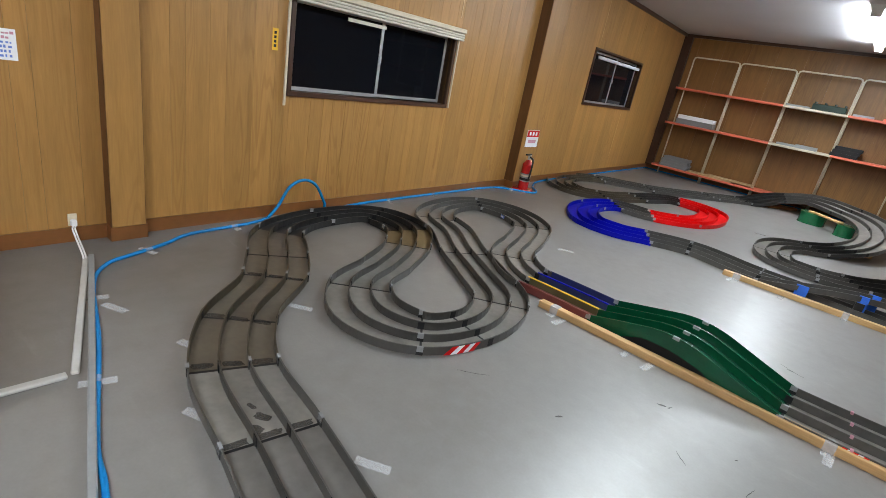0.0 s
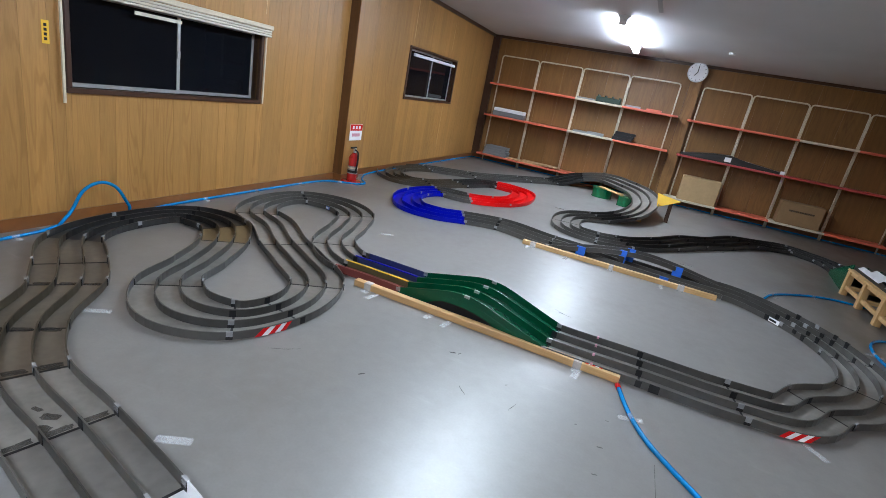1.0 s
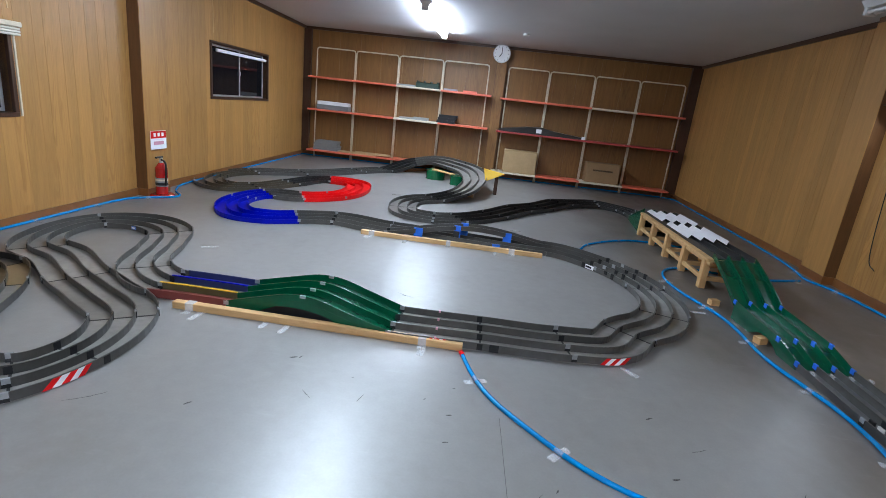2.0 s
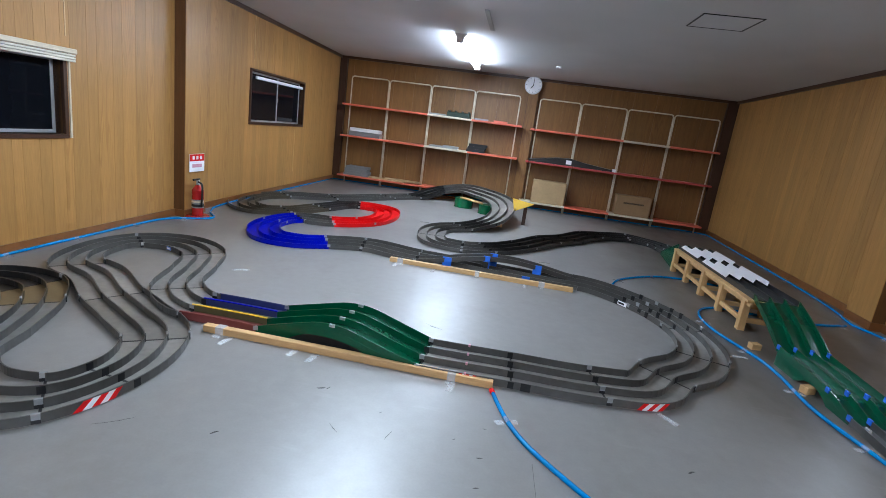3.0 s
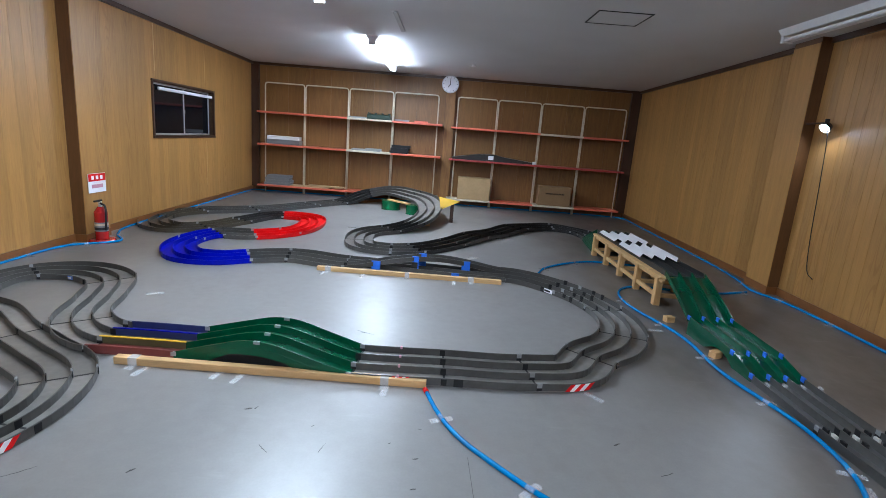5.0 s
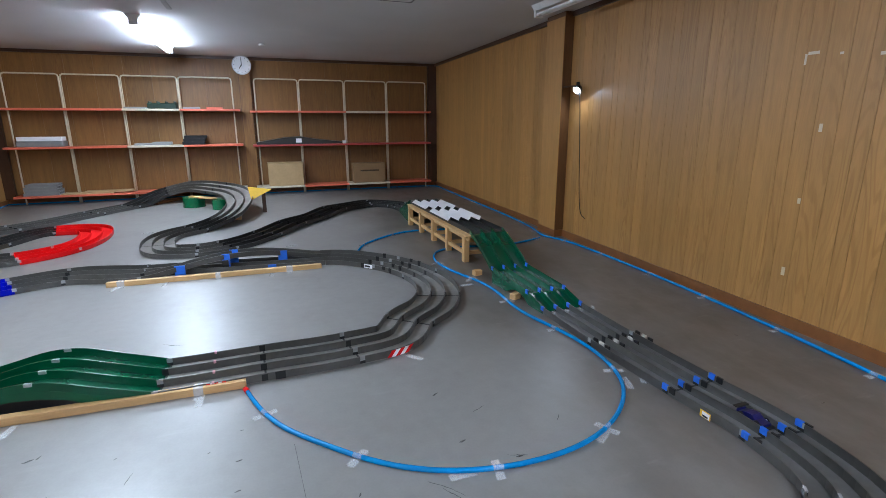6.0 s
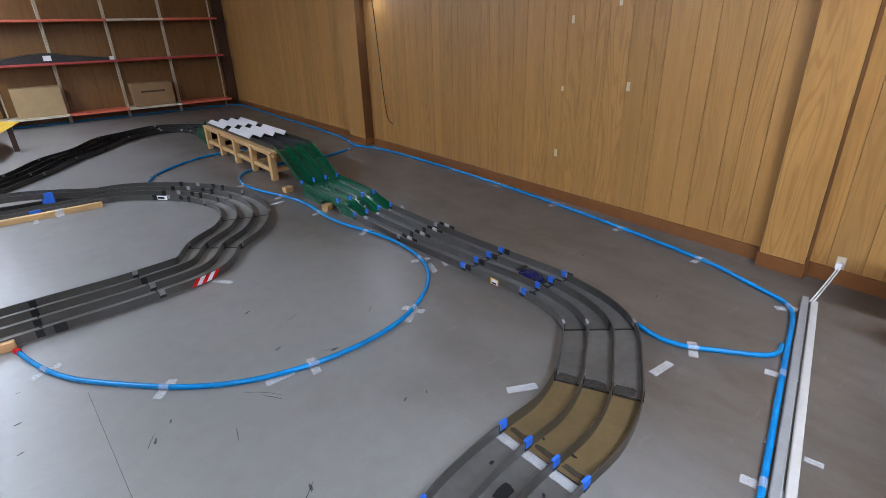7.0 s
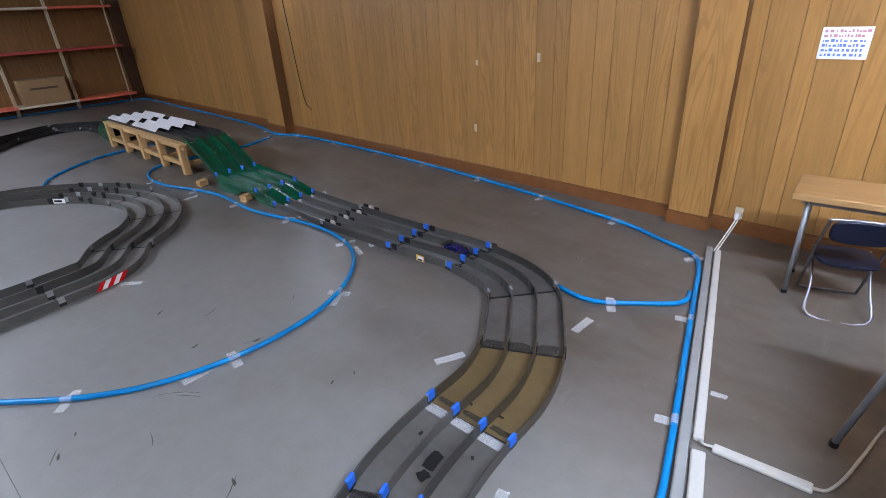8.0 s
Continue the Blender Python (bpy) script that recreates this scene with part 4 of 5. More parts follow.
def carton(x0, x1, z0, h, label, mat="card", depth=0.3):
    c = thing("cardboard_box", ((x0 + x1) / 2, SY, z0), label, "cardboard box", "cardboard boxes")
    w = (x1 - x0) / 2
    part("body", box(-w, w, -depth / 2, depth / 2, 0, h), mat, c, bevel=0.006)
    part("flap", box(-w + 0.003, w - 0.003, -depth / 2, -0.004, h + 0.0005, h + 0.005), mat, c)
    part("flap", box(-w + 0.003, w - 0.003, 0.004, depth / 2, h + 0.0005, h + 0.005), mat, c)
    return c


carton(0.42, 1.10, 0.168, 0.46, "plain closed cardboard box on the bottom shelf")
c2 = carton(2.14, 2.82, 0.168, 0.40, "printed closed cardboard box on the bottom shelf", "card_dark")
part("printed_bar", box(-0.20, 0.20, -0.1525, -0.1505, 0.24, 0.27), "scuff", c2, "dark bar of print")
def spare(x, z, length, h, mat, label):
    """A short three-lane straight lying on a shelf, seen from its end and side."""
    t = thing("spare_track", (x, SY, z), label, "race track", "spare track pieces")
    part("lane_bed", box(-length / 2, length / 2, -0.13, 0.13, 0.004, 0.012), mat, t)
    for k in range(4):
        y = -0.127 + 0.0846 * k
        part("side_wall", box(-length / 2, length / 2, y - 0.004, y + 0.004, 0.0, h), mat, t, bevel=0.0015)


for k in range(4):
    spare(-3.42 + 0.02 * (k % 2), 0.168 + 0.0505 * k, 0.54 - 0.02 * k, 0.05, "steel", "stacked grey spare track piece on the shelf")
for x0, x1, z in ((-3.12, -2.30, 0.1685), (-2.78, -1.98, 0.1685 + 0.021)):
    tagged(mesh_object("loose_board", box(x0, x1, SY - 0.16, SY + 0.10, z, z + 0.02), "card", bevel=0.002), "thin pale plywood offcut lying on the bottom shelf", "board", "plywood offcuts")
wb = tagged(mesh_object("white_case", box(-0.33, 0.33, -0.12, 0.12, 0, 0.07), "white", bevel=0.006), "long flat white case on the shelf", "case")
wb.location = (-3.30, SY, 1.018 + 0.10)
wb2 = tagged(mesh_object("grey_case", box(-0.34, 0.34, -0.13, 0.13, 0, 0.098), "steel", bevel=0.006), "long flat grey case on the shelf", "case")
wb2.location = (-3.30, SY, 1.019)
for k, x in enumerate((-1.72, -1.42)):
    spare(x, 1.018, 0.29 + 0.02 * k, 0.035 + 0.02 * k, "rail", "light grey spare track piece on the shelf")
for k in range(3):
    spare(-0.88 + 0.02 * k, 1.018 + 0.0555 * k, 0.38, 0.055, "black", "black spare track piece on the shelf")
gp = thing("green_spare_piece", (-1.33, SY, 1.674), "dark green spare slope piece lying on the shelf", "race track", "spare track pieces")
part("body", box(-0.24, 0.24, -0.13, 0.13, 0, 0.10), "dark_green", gp, bevel=0.01)
for k in range(4):
    part("side_wall", box(-0.22 + 0.14 * k, -0.20 + 0.14 * k, -0.13, 0.13, 0.10, 0.13), "dark_green", gp)
for k, x in enumerate((-0.85, -0.45)):
    b = tagged(mesh_object("small_parts_box", box(-0.14, 0.14, -0.08, 0.08, 0, 0.035), "salmon" if k else "rail", bevel=0.004), "low box of small parts on the shelf", "box", "small boxes")
    b.location = (x, SY, 1.674)
spare(-1.78, 1.674, 0.34, 0.03, "rail", "light grey spare track piece on the shelf")
sp = thing("spare_slope", (1.05, SY, 0.999), "long dark grey spare slope track lying on the shelf", "race track", "spare track pieces")
bm = bmesh.new()
for y in (-0.15, 0.15):
    for x, z in ((-0.80, 0), (0.95, 0), (0.95, 0.03), (0.3, 0.10), (0.05, 0.15), (-0.25, 0.13), (-0.80, 0.04)):
        bm.verts.new((x, y, z))
bm.verts.ensure_lookup_table()
for k in range(7):
    bm.faces.new((bm.verts[k], bm.verts[(k + 1) % 7], bm.verts[7 + (k + 1) % 7], bm.verts[7 + k]))
bm.faces.new(bm.verts[0:7])
bm.faces.new(bm.verts[7:14])
part("body", bm, "dark", sp)
part("white_tag", box(-0.05, 0.06, -0.156, -0.151, 0.03, 0.11), "white", sp, "white paper tag")
part("white_tag", box(0.88, 0.95, -0.156, -0.151, 0.0, 0.06), "white", sp, "white paper tag")

# ---- wall clock ----
clock = thing("wall_clock", (0.10, FAR - 0.11, 2.50), "round white wall clock with black pointers on the post", "clock")
part("rim", cyl(0.175, 0.05, (0, -0.025, 0), "y", 40), "alu", clock, smooth=False)
part("dial", cyl(0.158, 0.004, (0, -0.053, 0), "y", 40), "white", clock)
part("pointer", box(-0.006, 0.006, -0.060, -0.057, -0.01, 0.12), "black", clock)
hp = part("pointer", box(-0.007, 0.007, -0.064, -0.061, -0.01, 0.08), "black", clock)
hp.rotation_euler = (0, radians(215), 0)
for k in range(12):
    tk = part("hour_mark", box(-0.004, 0.004, -0.059, -0.0555, 0.13, 0.148), "black", clock)
    tk.rotation_euler = (0, radians(30 * k), 0)

# ---- fire extinguisher and its sign ----
ex = thing("fire_extinguisher", (-3.62, 5.46, 0), "red fire extinguisher with a black hose on a red stand", "fire extinguisher")
part("stand", cyl(0.14, 0.03, (0, 0, 0.015), n=28, r2=0.12), "red_paint", ex)
part("cylinder", cyl(0.065, 0.30, (0, 0, 0.18), n=24), "red_paint", ex, smooth=False, bevel=0.004)
part("shoulder", cyl(0.065, 0.06, (0, 0, 0.36), n=24, r2=0.025), "red_paint", ex)
part("valve", cyl(0.02, 0.06, (0, 0, 0.42), n=14), "alu", ex)
part("lever", box(-0.012, 0.012, -0.09, 0.03, 0.445, 0.465), "black", ex, bevel=0.004)
part("label", cyl(0.0662, 0.10, (0, 0, 0.17), n=24), "steel", ex, "grey printed label")
part("print", cyl(0.0666, 0.022, (0, 0, 0.195), n=24), "paint", ex)
part("print", cyl(0.0666, 0.03, (0, 0, 0.15), n=24), "black", ex)
part("discharge_hose", pipe(glide([(0.02, -0.02, 0.43), (0.08, -0.04, 0.40), (0.09, -0.05, 0.28), (0.08, -0.05, 0.14)]), 0.011, 8), "black", ex, smooth=True)
sg = thing("extinguisher_sign", (-3.706, 5.42, 0.53), "white notice with a red header above the extinguisher", "sign")
part("plate", box(0.0, 0.003, 0.0, 0.28, 0, 0.21), "white", sg)
part("red_header", box(0.0035, 0.0045, 0.004, 0.276, 0.125, 0.206), "red", sg)
for k in range(3):
    part("print", box(0.005, 0.0055, 0.05 + 0.07 * k, 0.09 + 0.07 * k, 0.145, 0.185), "white", sg)
part("print", box(0.0035, 0.0042, 0.05, 0.23, 0.05, 0.09), "pink_ink", sg)


# ---- papers and stickers on the walls ----
def notice(at, turn, label):
    n = thing("notice", at, label, "paper notice", "paper notices", turn)
    part("sheet", box(-0.13, 0.13, -0.002, 0, 0, 0.19), "white", n)
    n.scale = (0.75, 0.75, 0.75)
    pen = random.Random(5)
    for k in range(6):
        q = -0.115
        while q < 0.10:
            w, h = pen.uniform(0.006, 0.02), pen.uniform(0.009, 0.018)
            part("print", box(q, q + w, -0.0032, -0.0022, 0.158 - k * 0.028, 0.158 - k * 0.028 + h), "pink_ink" if k < 2 else "ink", n)
            q += w + pen.uniform(0.003, 0.014)
    return n


notice((left_x(0.48) + 0.001, 0.48, 0.97), 92, "white notice with red and blue writing taped to the wall")
notice((right_x(0.02) - 0.001, 0.02, 0.98), -92.5, "white notice with red and blue writing taped to the wall")
ys = thing("yellow_sticker", (left_x(2.0) + 0.001, 1.975, 1.20), "small yellow sticker with black print on the wall", "sticker", turn=92)
part("sheet", box(-0.022, 0.022, -0.002, 0, 0, 0.14), "yellow", ys)
for k in range(4):
    part("print", box(-0.01, 0.008, -0.003, -0.0022, 0.02 + 0.028 * k, 0.038 + 0.028 * k), "black", ys)
for y, z, w, h in ((2.25, 1.36, 0.03, 0.07), (1.86, 1.46, 0.035, 0.08), (2.31, 0.88, 0.03, 0.05), (1.735, 0.92, 0.035, 0.08), (2.338, 0.36, 0.035, 0.08), (2.43, 1.79, 0.02, 0.09), (2.38, 1.85, 0.1, 0.025), (1.944, 1.80, 0.09, 0.025), (2.2, 1.83, 0.03, 0.02)):
    t = tagged(mesh_object("wall_tape", box(-w * 0.38, w * 0.38, -0.0015, 0, 0, h * 0.75), "paint"), "leftover strip of white tape on the wall", "tape", "tape strips on the wall")
    t.matrix_basis = pose(right_x(y) - 0.0005, y, z, 0, 0, -92.5)

# ---- clip lamp on the right post ----
cl = thing("clip_lamp", (right_x(5.05) - 0.085, 5.05, 1.785), "lit bare bulb clip lamp on the post with a hanging cord", "lamp")
part("clip", box(-0.008, 0.008, 0.02, 0.289, 0.034, 0.05), "brown", cl, bevel=0.003)
part("holder", cyl(0.02, 0.05, (0, 0.0, 0.055)), "black", cl)
bm = bmesh.new()
cup = [[bm.verts.new((r * math.cos(math.pi * k / 12), r * math.sin(math.pi * k / 12), z)) for k in range(24)] for r, z in ((0.018, 0.048), (0.040, 0.032), (0.055, -0.020), (0.052, -0.020), (0.037, 0.029), (0.016, 0.044))]
for lo, hi in zip(cup, cup[1:]):
    for k in range(24):
        bm.faces.new((lo[k], lo[(k + 1) % 24], hi[(k + 1) % 24], hi[k]))
bm.faces.new(cup[0])
bm.faces.new(cup[-1])
bmesh.ops.recalc_face_normals(bm, faces=bm.faces[:])
shade = part("shade", bm, "black", cl, "small dark cup shade round the bulb")
shade.matrix_basis = Vector((-0.72, -0.15, -0.68)).to_track_quat("-Z", "Y").to_matrix().to_4x4()
bm = bmesh.new()
bmesh.ops.create_uvsphere(bm, u_segments=18, v_segments=12, radius=0.027)
part("bulb", bm, "bulb", cl, "glowing bulb", smooth=True)
part("cord", pipe(glide([(0, 0.02, 0.06), (0.02, -0.02, -0.1), (0.05, -0.03, -0.6), (0.06, -0.06, -1.1), (0.07, -0.10, -1.40), (0.07, -0.2, -1.47)]), 0.005, 6), "black", cl, smooth=True)

# ---- banked climb props ----
for at, r, h in (((-0.86, 9.58, 0), 0.18, 0.17), ((-0.42, 9.15, 0), 0.12, 0.165)):
    c = thing("green_can", at, "glossy green can propping up the banked curve", "can", "green cans")
    part("side", cyl(r, h - 0.02, (0, 0, h / 2), n=28), "can_green", c, smooth=False)
    part("rim", cyl(r + 0.004, 0.012, (0, 0, h - 0.006), n=28), "can_green", c)
    part("rim", cyl(r + 0.004, 0.012, (0, 0, 0.006), n=28), "can_green", c)
pb = tagged(mesh_object("prop_board", box(-0.30, 0.30, -0.045, 0.045, 0, 0.022), "pine", bevel=0.003), "pine batten lying on the green cans", "wood bar")
pb.matrix_basis = pose(-0.70, 9.35, 0.1715, 0, 0, -46)
plank = tagged(mesh_object("floor_plank", box(-0.33, 0.33, -0.05, 0.05, 0, 0.045), "skirting", bevel=0.003), "reddish brown plank lying on the floor under the banked climb", "wood bar")
plank.matrix_basis = pose(-1.37, 10.33, 0, 0, 0, 58)
post = thing("prop_post", (0.29, 8.55, 0), "wooden post with a yellow triangle holding the banked curve", "post")
part("stem", box(-0.03, 0.03, -0.03, 0.03, 0, 0.335), "brown", post, bevel=0.003)
bm = bmesh.new()
tri = [(-0.23, -0.02, 0.42), (0.12, -0.06, 0.37), (-0.19, -0.10, 0.22)]
v0 = [bm.verts.new((x, y, z)) for x, y, z in tri]
v1 = [bm.verts.new((x, y + 0.010, z + 0.008)) for x, y, z in tri]
bm.faces.new(v0[::-1])
bm.faces.new(v1)
for k in range(3):
    bm.faces.new((v0[k], v0[(k + 1) % 3], v1[(k + 1) % 3], v1[k]))
part("triangle", bm, "yellow", post, "yellow triangular plate")
wb3 = tagged(mesh_object("prop_block", box(-0.05, 0.05, -0.05, 0.05, 0, 0.06), "pine", bevel=0.003), "small wooden block under the track", "wood block", "wood blocks")
wb3.location = (-0.105, 8.03, 0)
for x, y, t in ((2.16, 4.16, 10), (2.19, 3.44, 25)):
    w = tagged(mesh_object("prop_block", box(-0.04, 0.04, -0.03, 0.03, 0, 0.05), "pine", bevel=0.003), "small wooden block under the green slope", "wood block", "wood blocks")
    w.matrix_basis = pose(x, y, 0, 0, 0, t)

# ---- blue tape tabs on the track walls ----
def tabs(x, y, turn, z, mat="blue_tape", label="blue masking tape tabs on the lane walls", h=0.03, half=0.019):
    w = lane_width(x, y, radians(turn))
    t = thing("tape_tab", (x, y, z), label, "tape", "tape tabs", turn)
    for q in range(4):
        off = (-0.5 + q / 3) * w
        part("tab", box(-half, half, off - 0.007, off + 0.007, WALL_H - h, WALL_H + 0.005), mat, t, bevel=0.002)


tabs(2.37, 3.90, -90, 0.095)
tabs(2.39, 3.30, -90, 0.062)
tabs(2.40, 3.07, -90, 0.0)
tabs(2.409, 1.821, -90, 0.0)
tabs(2.428, 1.343, -93, 0.0)
tabs(1.468, 0.562, 182, 0.0)
tabs(1.10, 0.51, -160, 0.0)
tabs(2.42, 2.94, -90, 0.0, "tape", "clear tape tabs on the lane walls")
tabs(2.42, 2.38, -90, 0.0, "duct", "white tape tabs on the lane walls")
tabs(2.42, 2.32, -90, 0.0, "black", "black clips on the lane walls")
tabs(2.42, 2.44, -90, 0.0, "black", "black clips on the lane walls")
tabs(2.41, 1.77, -90, 0.0, "black", "black clips on the lane walls")
tabs(2.43, 1.295, -90, 0.0, "black", "black clips on the lane walls")
x, y, z, h = bridge_line[12]
tabs(x, y, math.degrees(h), z - 0.004, "shiny_tape", "clear tape tabs over the crown of the green bridge", 0.014)
x, y, z, h = LINES[26][4]
tabs(x, y, math.degrees(h), 0.0, "pink_ink", "thin faded red tape marks on the lane walls", 0.012, 0.007)
for line, k, mat, text in ((LINES[32], 0, "black", "black clips on the lane walls"), (LINES[32], 2, "black", "black clips on the lane walls"), (LINES[33], 0, "black", "black clips on the lane walls"),
                           (LINES[32], 5, "shiny_tape", "clear tape tabs on the lane walls")):
    tabs(line[k][0], line[k][1], math.degrees(line[k][3]), 0.0, mat, text)
k, inner = min(((k, p) for k in range(8, 26) for p in LINES[k]), key=lambda q: math.hypot(q[1][0] + 2.86, q[1][1] - 4.22))
side = inner[3] - math.pi / 2
reach = lane_width(inner[0], inner[1], inner[3]) / 2 + 0.006
tag = thing("wall_label", (inner[0] + reach * math.cos(side), inner[1] + reach * math.sin(side), 0), "small blue and white sticker on the inner track wall", "sticker", turn=math.degrees(inner[3]))
part("sheet", box(-0.035, 0.035, -0.001, 0.001, 0.016, 0.046), "ink", tag)
part("print", box(-0.020, 0.020, -0.002, -0.0015, 0.024, 0.037), "white", tag)
c = wall_point(LINES[32], 0.82, 1, 0, 0.006)
lab = thing("wall_label", c, "small white label with black print on the inner track wall", "sticker", turn=math.degrees(LINES[32][6][3]))
part("sheet", box(-0.06, 0.06, -0.001, 0.001, 0.012, 0.05), "white", lab)
part("print", box(-0.035, 0.035, 0.0015, 0.002, 0.022, 0.04), "black", lab)
ystk = thing("lane_sticker", (2.238, 1.55, 0.006), "small white and yellow sticker on the outer track wall", "sticker", turn=90)
part("sheet", box(-0.03, 0.03, -0.002, 0.002, 0.008, 0.043), "yellow", ystk)
part("white_field", box(-0.027, 0.017, 0.0025, 0.0035, 0.011, 0.040), "white", ystk)
part("print", box(-0.02, 0.012, 0.004, 0.0045, 0.014, 0.024), "black", ystk)

# ---- a small racing car on the right straight ----
car = thing("model_car", (2.45, 1.46, 0.0), "small dark blue and black four-wheel race car standing in a lane", "toy car", turn=-90)
bm = bmesh.new()
prof = [(-0.072, 0.02), (0.075, 0.018), (0.07, 0.03), (0.03, 0.036), (0.01, 0.052), (-0.025, 0.05), (-0.06, 0.036), (-0.072, 0.04)]
va = [bm.verts.new((x, -0.028, z)) for x, z in prof]
vb = [bm.verts.new((x, 0.028, z)) for x, z in prof]
bm.faces.new(va)
bm.faces.new(vb[::-1])
for k in range(len(prof)):
    bm.faces.new((va[k], va[(k + 1) % 8], vb[(k + 1) % 8], vb[k]))
part("body", bm, "car_blue", car, "dark blue body shell")
part("wing", box(-0.085, -0.06, -0.04, 0.04, 0.052, 0.057), "black", car)
part("bumper", box(0.075, 0.09, -0.048, 0.048, 0.014, 0.022), "black", car)
for x in (-0.042, 0.042):
    for y in (-0.042, 0.042):
        wh = part("wheel", cyl(0.0165, 0.022, (x, y, 0.0255), "y", 16), "black", car)
        part("rim", cyl(0.009, 0.024, (x, y, 0.0255), "y", 10), "white", wh)

# ---- cable ducts and rails on the floor ----
def bar(name, a, b, w, h, mat, label, category, group=""):
    d = Vector(b) - Vector(a)
    ob = tagged(mesh_object(name, box(0, d.length, -w / 2, w / 2, 0, h), mat, bevel=0.004), label, category, group)
    ob.matrix_basis = pose(a[0], a[1], 0.0, 0, 0, math.degrees(math.atan2(d.y, d.x)))
    return ob


bar("cable_duct", (3.32, 0.30), (1.875, -0.055), 0.032, 0.016, "duct", "white plastic cable duct on the floor", "cable duct", "cable ducts")
bar("cable_duct", (1.83, -0.07), (0.2, -0.50), 0.042, 0.016, "duct", "white plastic cable duct on the floor", "cable duct", "cable ducts")
bar("cable_duct", (1.872, -0.10), (1.893, -0.36), 0.036, 0.016, "duct", "white plastic cable duct on the floor", "cable duct", "cable ducts")
bar("cable_duct", (-3.41, 0.722), (-2.366, 0.40), 0.028, 0.016, "duct", "white plastic cable duct on the floor", "cable duct", "cable ducts")
bar("cable_duct", (-2.367, 0.375), (-2.40, -0.75), 0.034, 0.016, "duct", "white plastic cable duct on the floor", "cable duct", "cable ducts")
bar("floor_rail", (3.31, 0.341), (1.4, -0.13), 0.032, 0.03, "rail", "flat grey rail on the floor beside the hose", "rail", "floor rails")
bar("floor_rail", (-3.40, 0.745), (-1.4, 0.183), 0.026, 0.03, "rail", "flat grey rail on the floor beside the hose", "rail", "floor rails")


tagged(mesh_object("floor_cable", pipe(glide([(1.893, -0.352, 0.008), (1.908, -0.385, 0.006), (1.935, -0.402, 0.006), (2.0, -0.424, 0.006), (2.115, -0.451, 0.006), (2.30, -0.493, 0.006), (2.5, -0.56, 0.006)]), 0.005, 8), "duct", smooth=True), "white cable lying on the floor at the duct's end", "cable")
tagged(mesh_object("floor_cable", pipe(glide([(1.874, -0.06, 0.012), (1.862, -0.075, 0.016), (1.866, -0.092, 0.016), (1.874, -0.104, 0.012)]), 0.004, 6), "duct", smooth=True), "white cable bared between two ducts", "cable")
tagged(mesh_object("hose_band", pipe([(0.106, 2.625, 0.013), (0.118, 2.59, 0.013)], 0.0145, 12), "red", smooth=True), "red tape round the end of the blue hose", "tape")


def outlet(y, x_of, inward, z, foot, label):
    t = thing("wall_outlet", (x_of(y) + inward * 0.001, y, z), label, "socket")
    part("plate", box(min(0, inward * 0.008), max(0, inward * 0.008), -0.022, 0.022, -0.036, 0.036), "paint", t, bevel=0.002)
    part("plug", box(min(inward * 0.009, inward * 0.04), max(inward * 0.009, inward * 0.04), -0.014, 0.014, -0.03, 0.005), "white", t, bevel=0.004)
    dx, dy = foot[0] - (x_of(y) + inward * 0.001), foot[1] - y
    for k in (-0.006, 0.006):
        part("cord", pipe(glide([(inward * 0.03, k, -0.03), (inward * 0.05, dy * 0.2 + k, -z * 0.4), (dx * 0.8, dy * 0.7 + k, -z * 0.8), (dx, dy + k, 0.012 - z)]), 0.0045, 6), "white", t, smooth=True)
    return t


outlet(0.30, right_x, -1, 0.125, (3.30, 0.31), "wall socket with a plugged-in white cord")
outlet(0.74, left_x, 1, 0.13, (-3.38, 0.71), "wall socket with a plugged-in white cord")

# ---- desk and folding chair by the right wall ----
def desk(at, turn, label, w=1.2, d=0.45, h=0.70, splay=0.0, inset=0.09):
    t = thing("desk", at, label, "desk", "folding desks", turn)
    part("tabletop", box(-w / 2, w / 2, -d / 2, d / 2, h - 0.042, h), "desk", t, bevel=0.004)
    part("edge_band", box(-w / 2 - 0.003, w / 2 + 0.003, -d / 2 - 0.003, -d / 2 - 0.0005, h - 0.04, h - 0.002), "desk", t)
    part("apron", box(-w / 2 + 0.06, w / 2 - 0.06, -d / 2 + 0.05, d / 2 - 0.05, h - 0.075, h - 0.043), "steel", t)
    for x in (-w / 2 + inset, w / 2 - inset):
        for y, out in ((-d / 2 + 0.05, -splay), (d / 2 - 0.05, splay)):
            part("leg", pipe([(x, y + out, 0.012), (x, y, h - 0.05)], 0.014, 10), "steel", t, smooth=True)
            part("foot_cap", cyl(0.018, 0.024, (x, y + out, 0.012), n=12), "black", t)
        part("leg_brace", pipe([(x, -d / 2 + 0.05, 0.22), (x, d / 2 - 0.05, 0.22)], 0.010, 8), "steel", t, smooth=True)
    return t


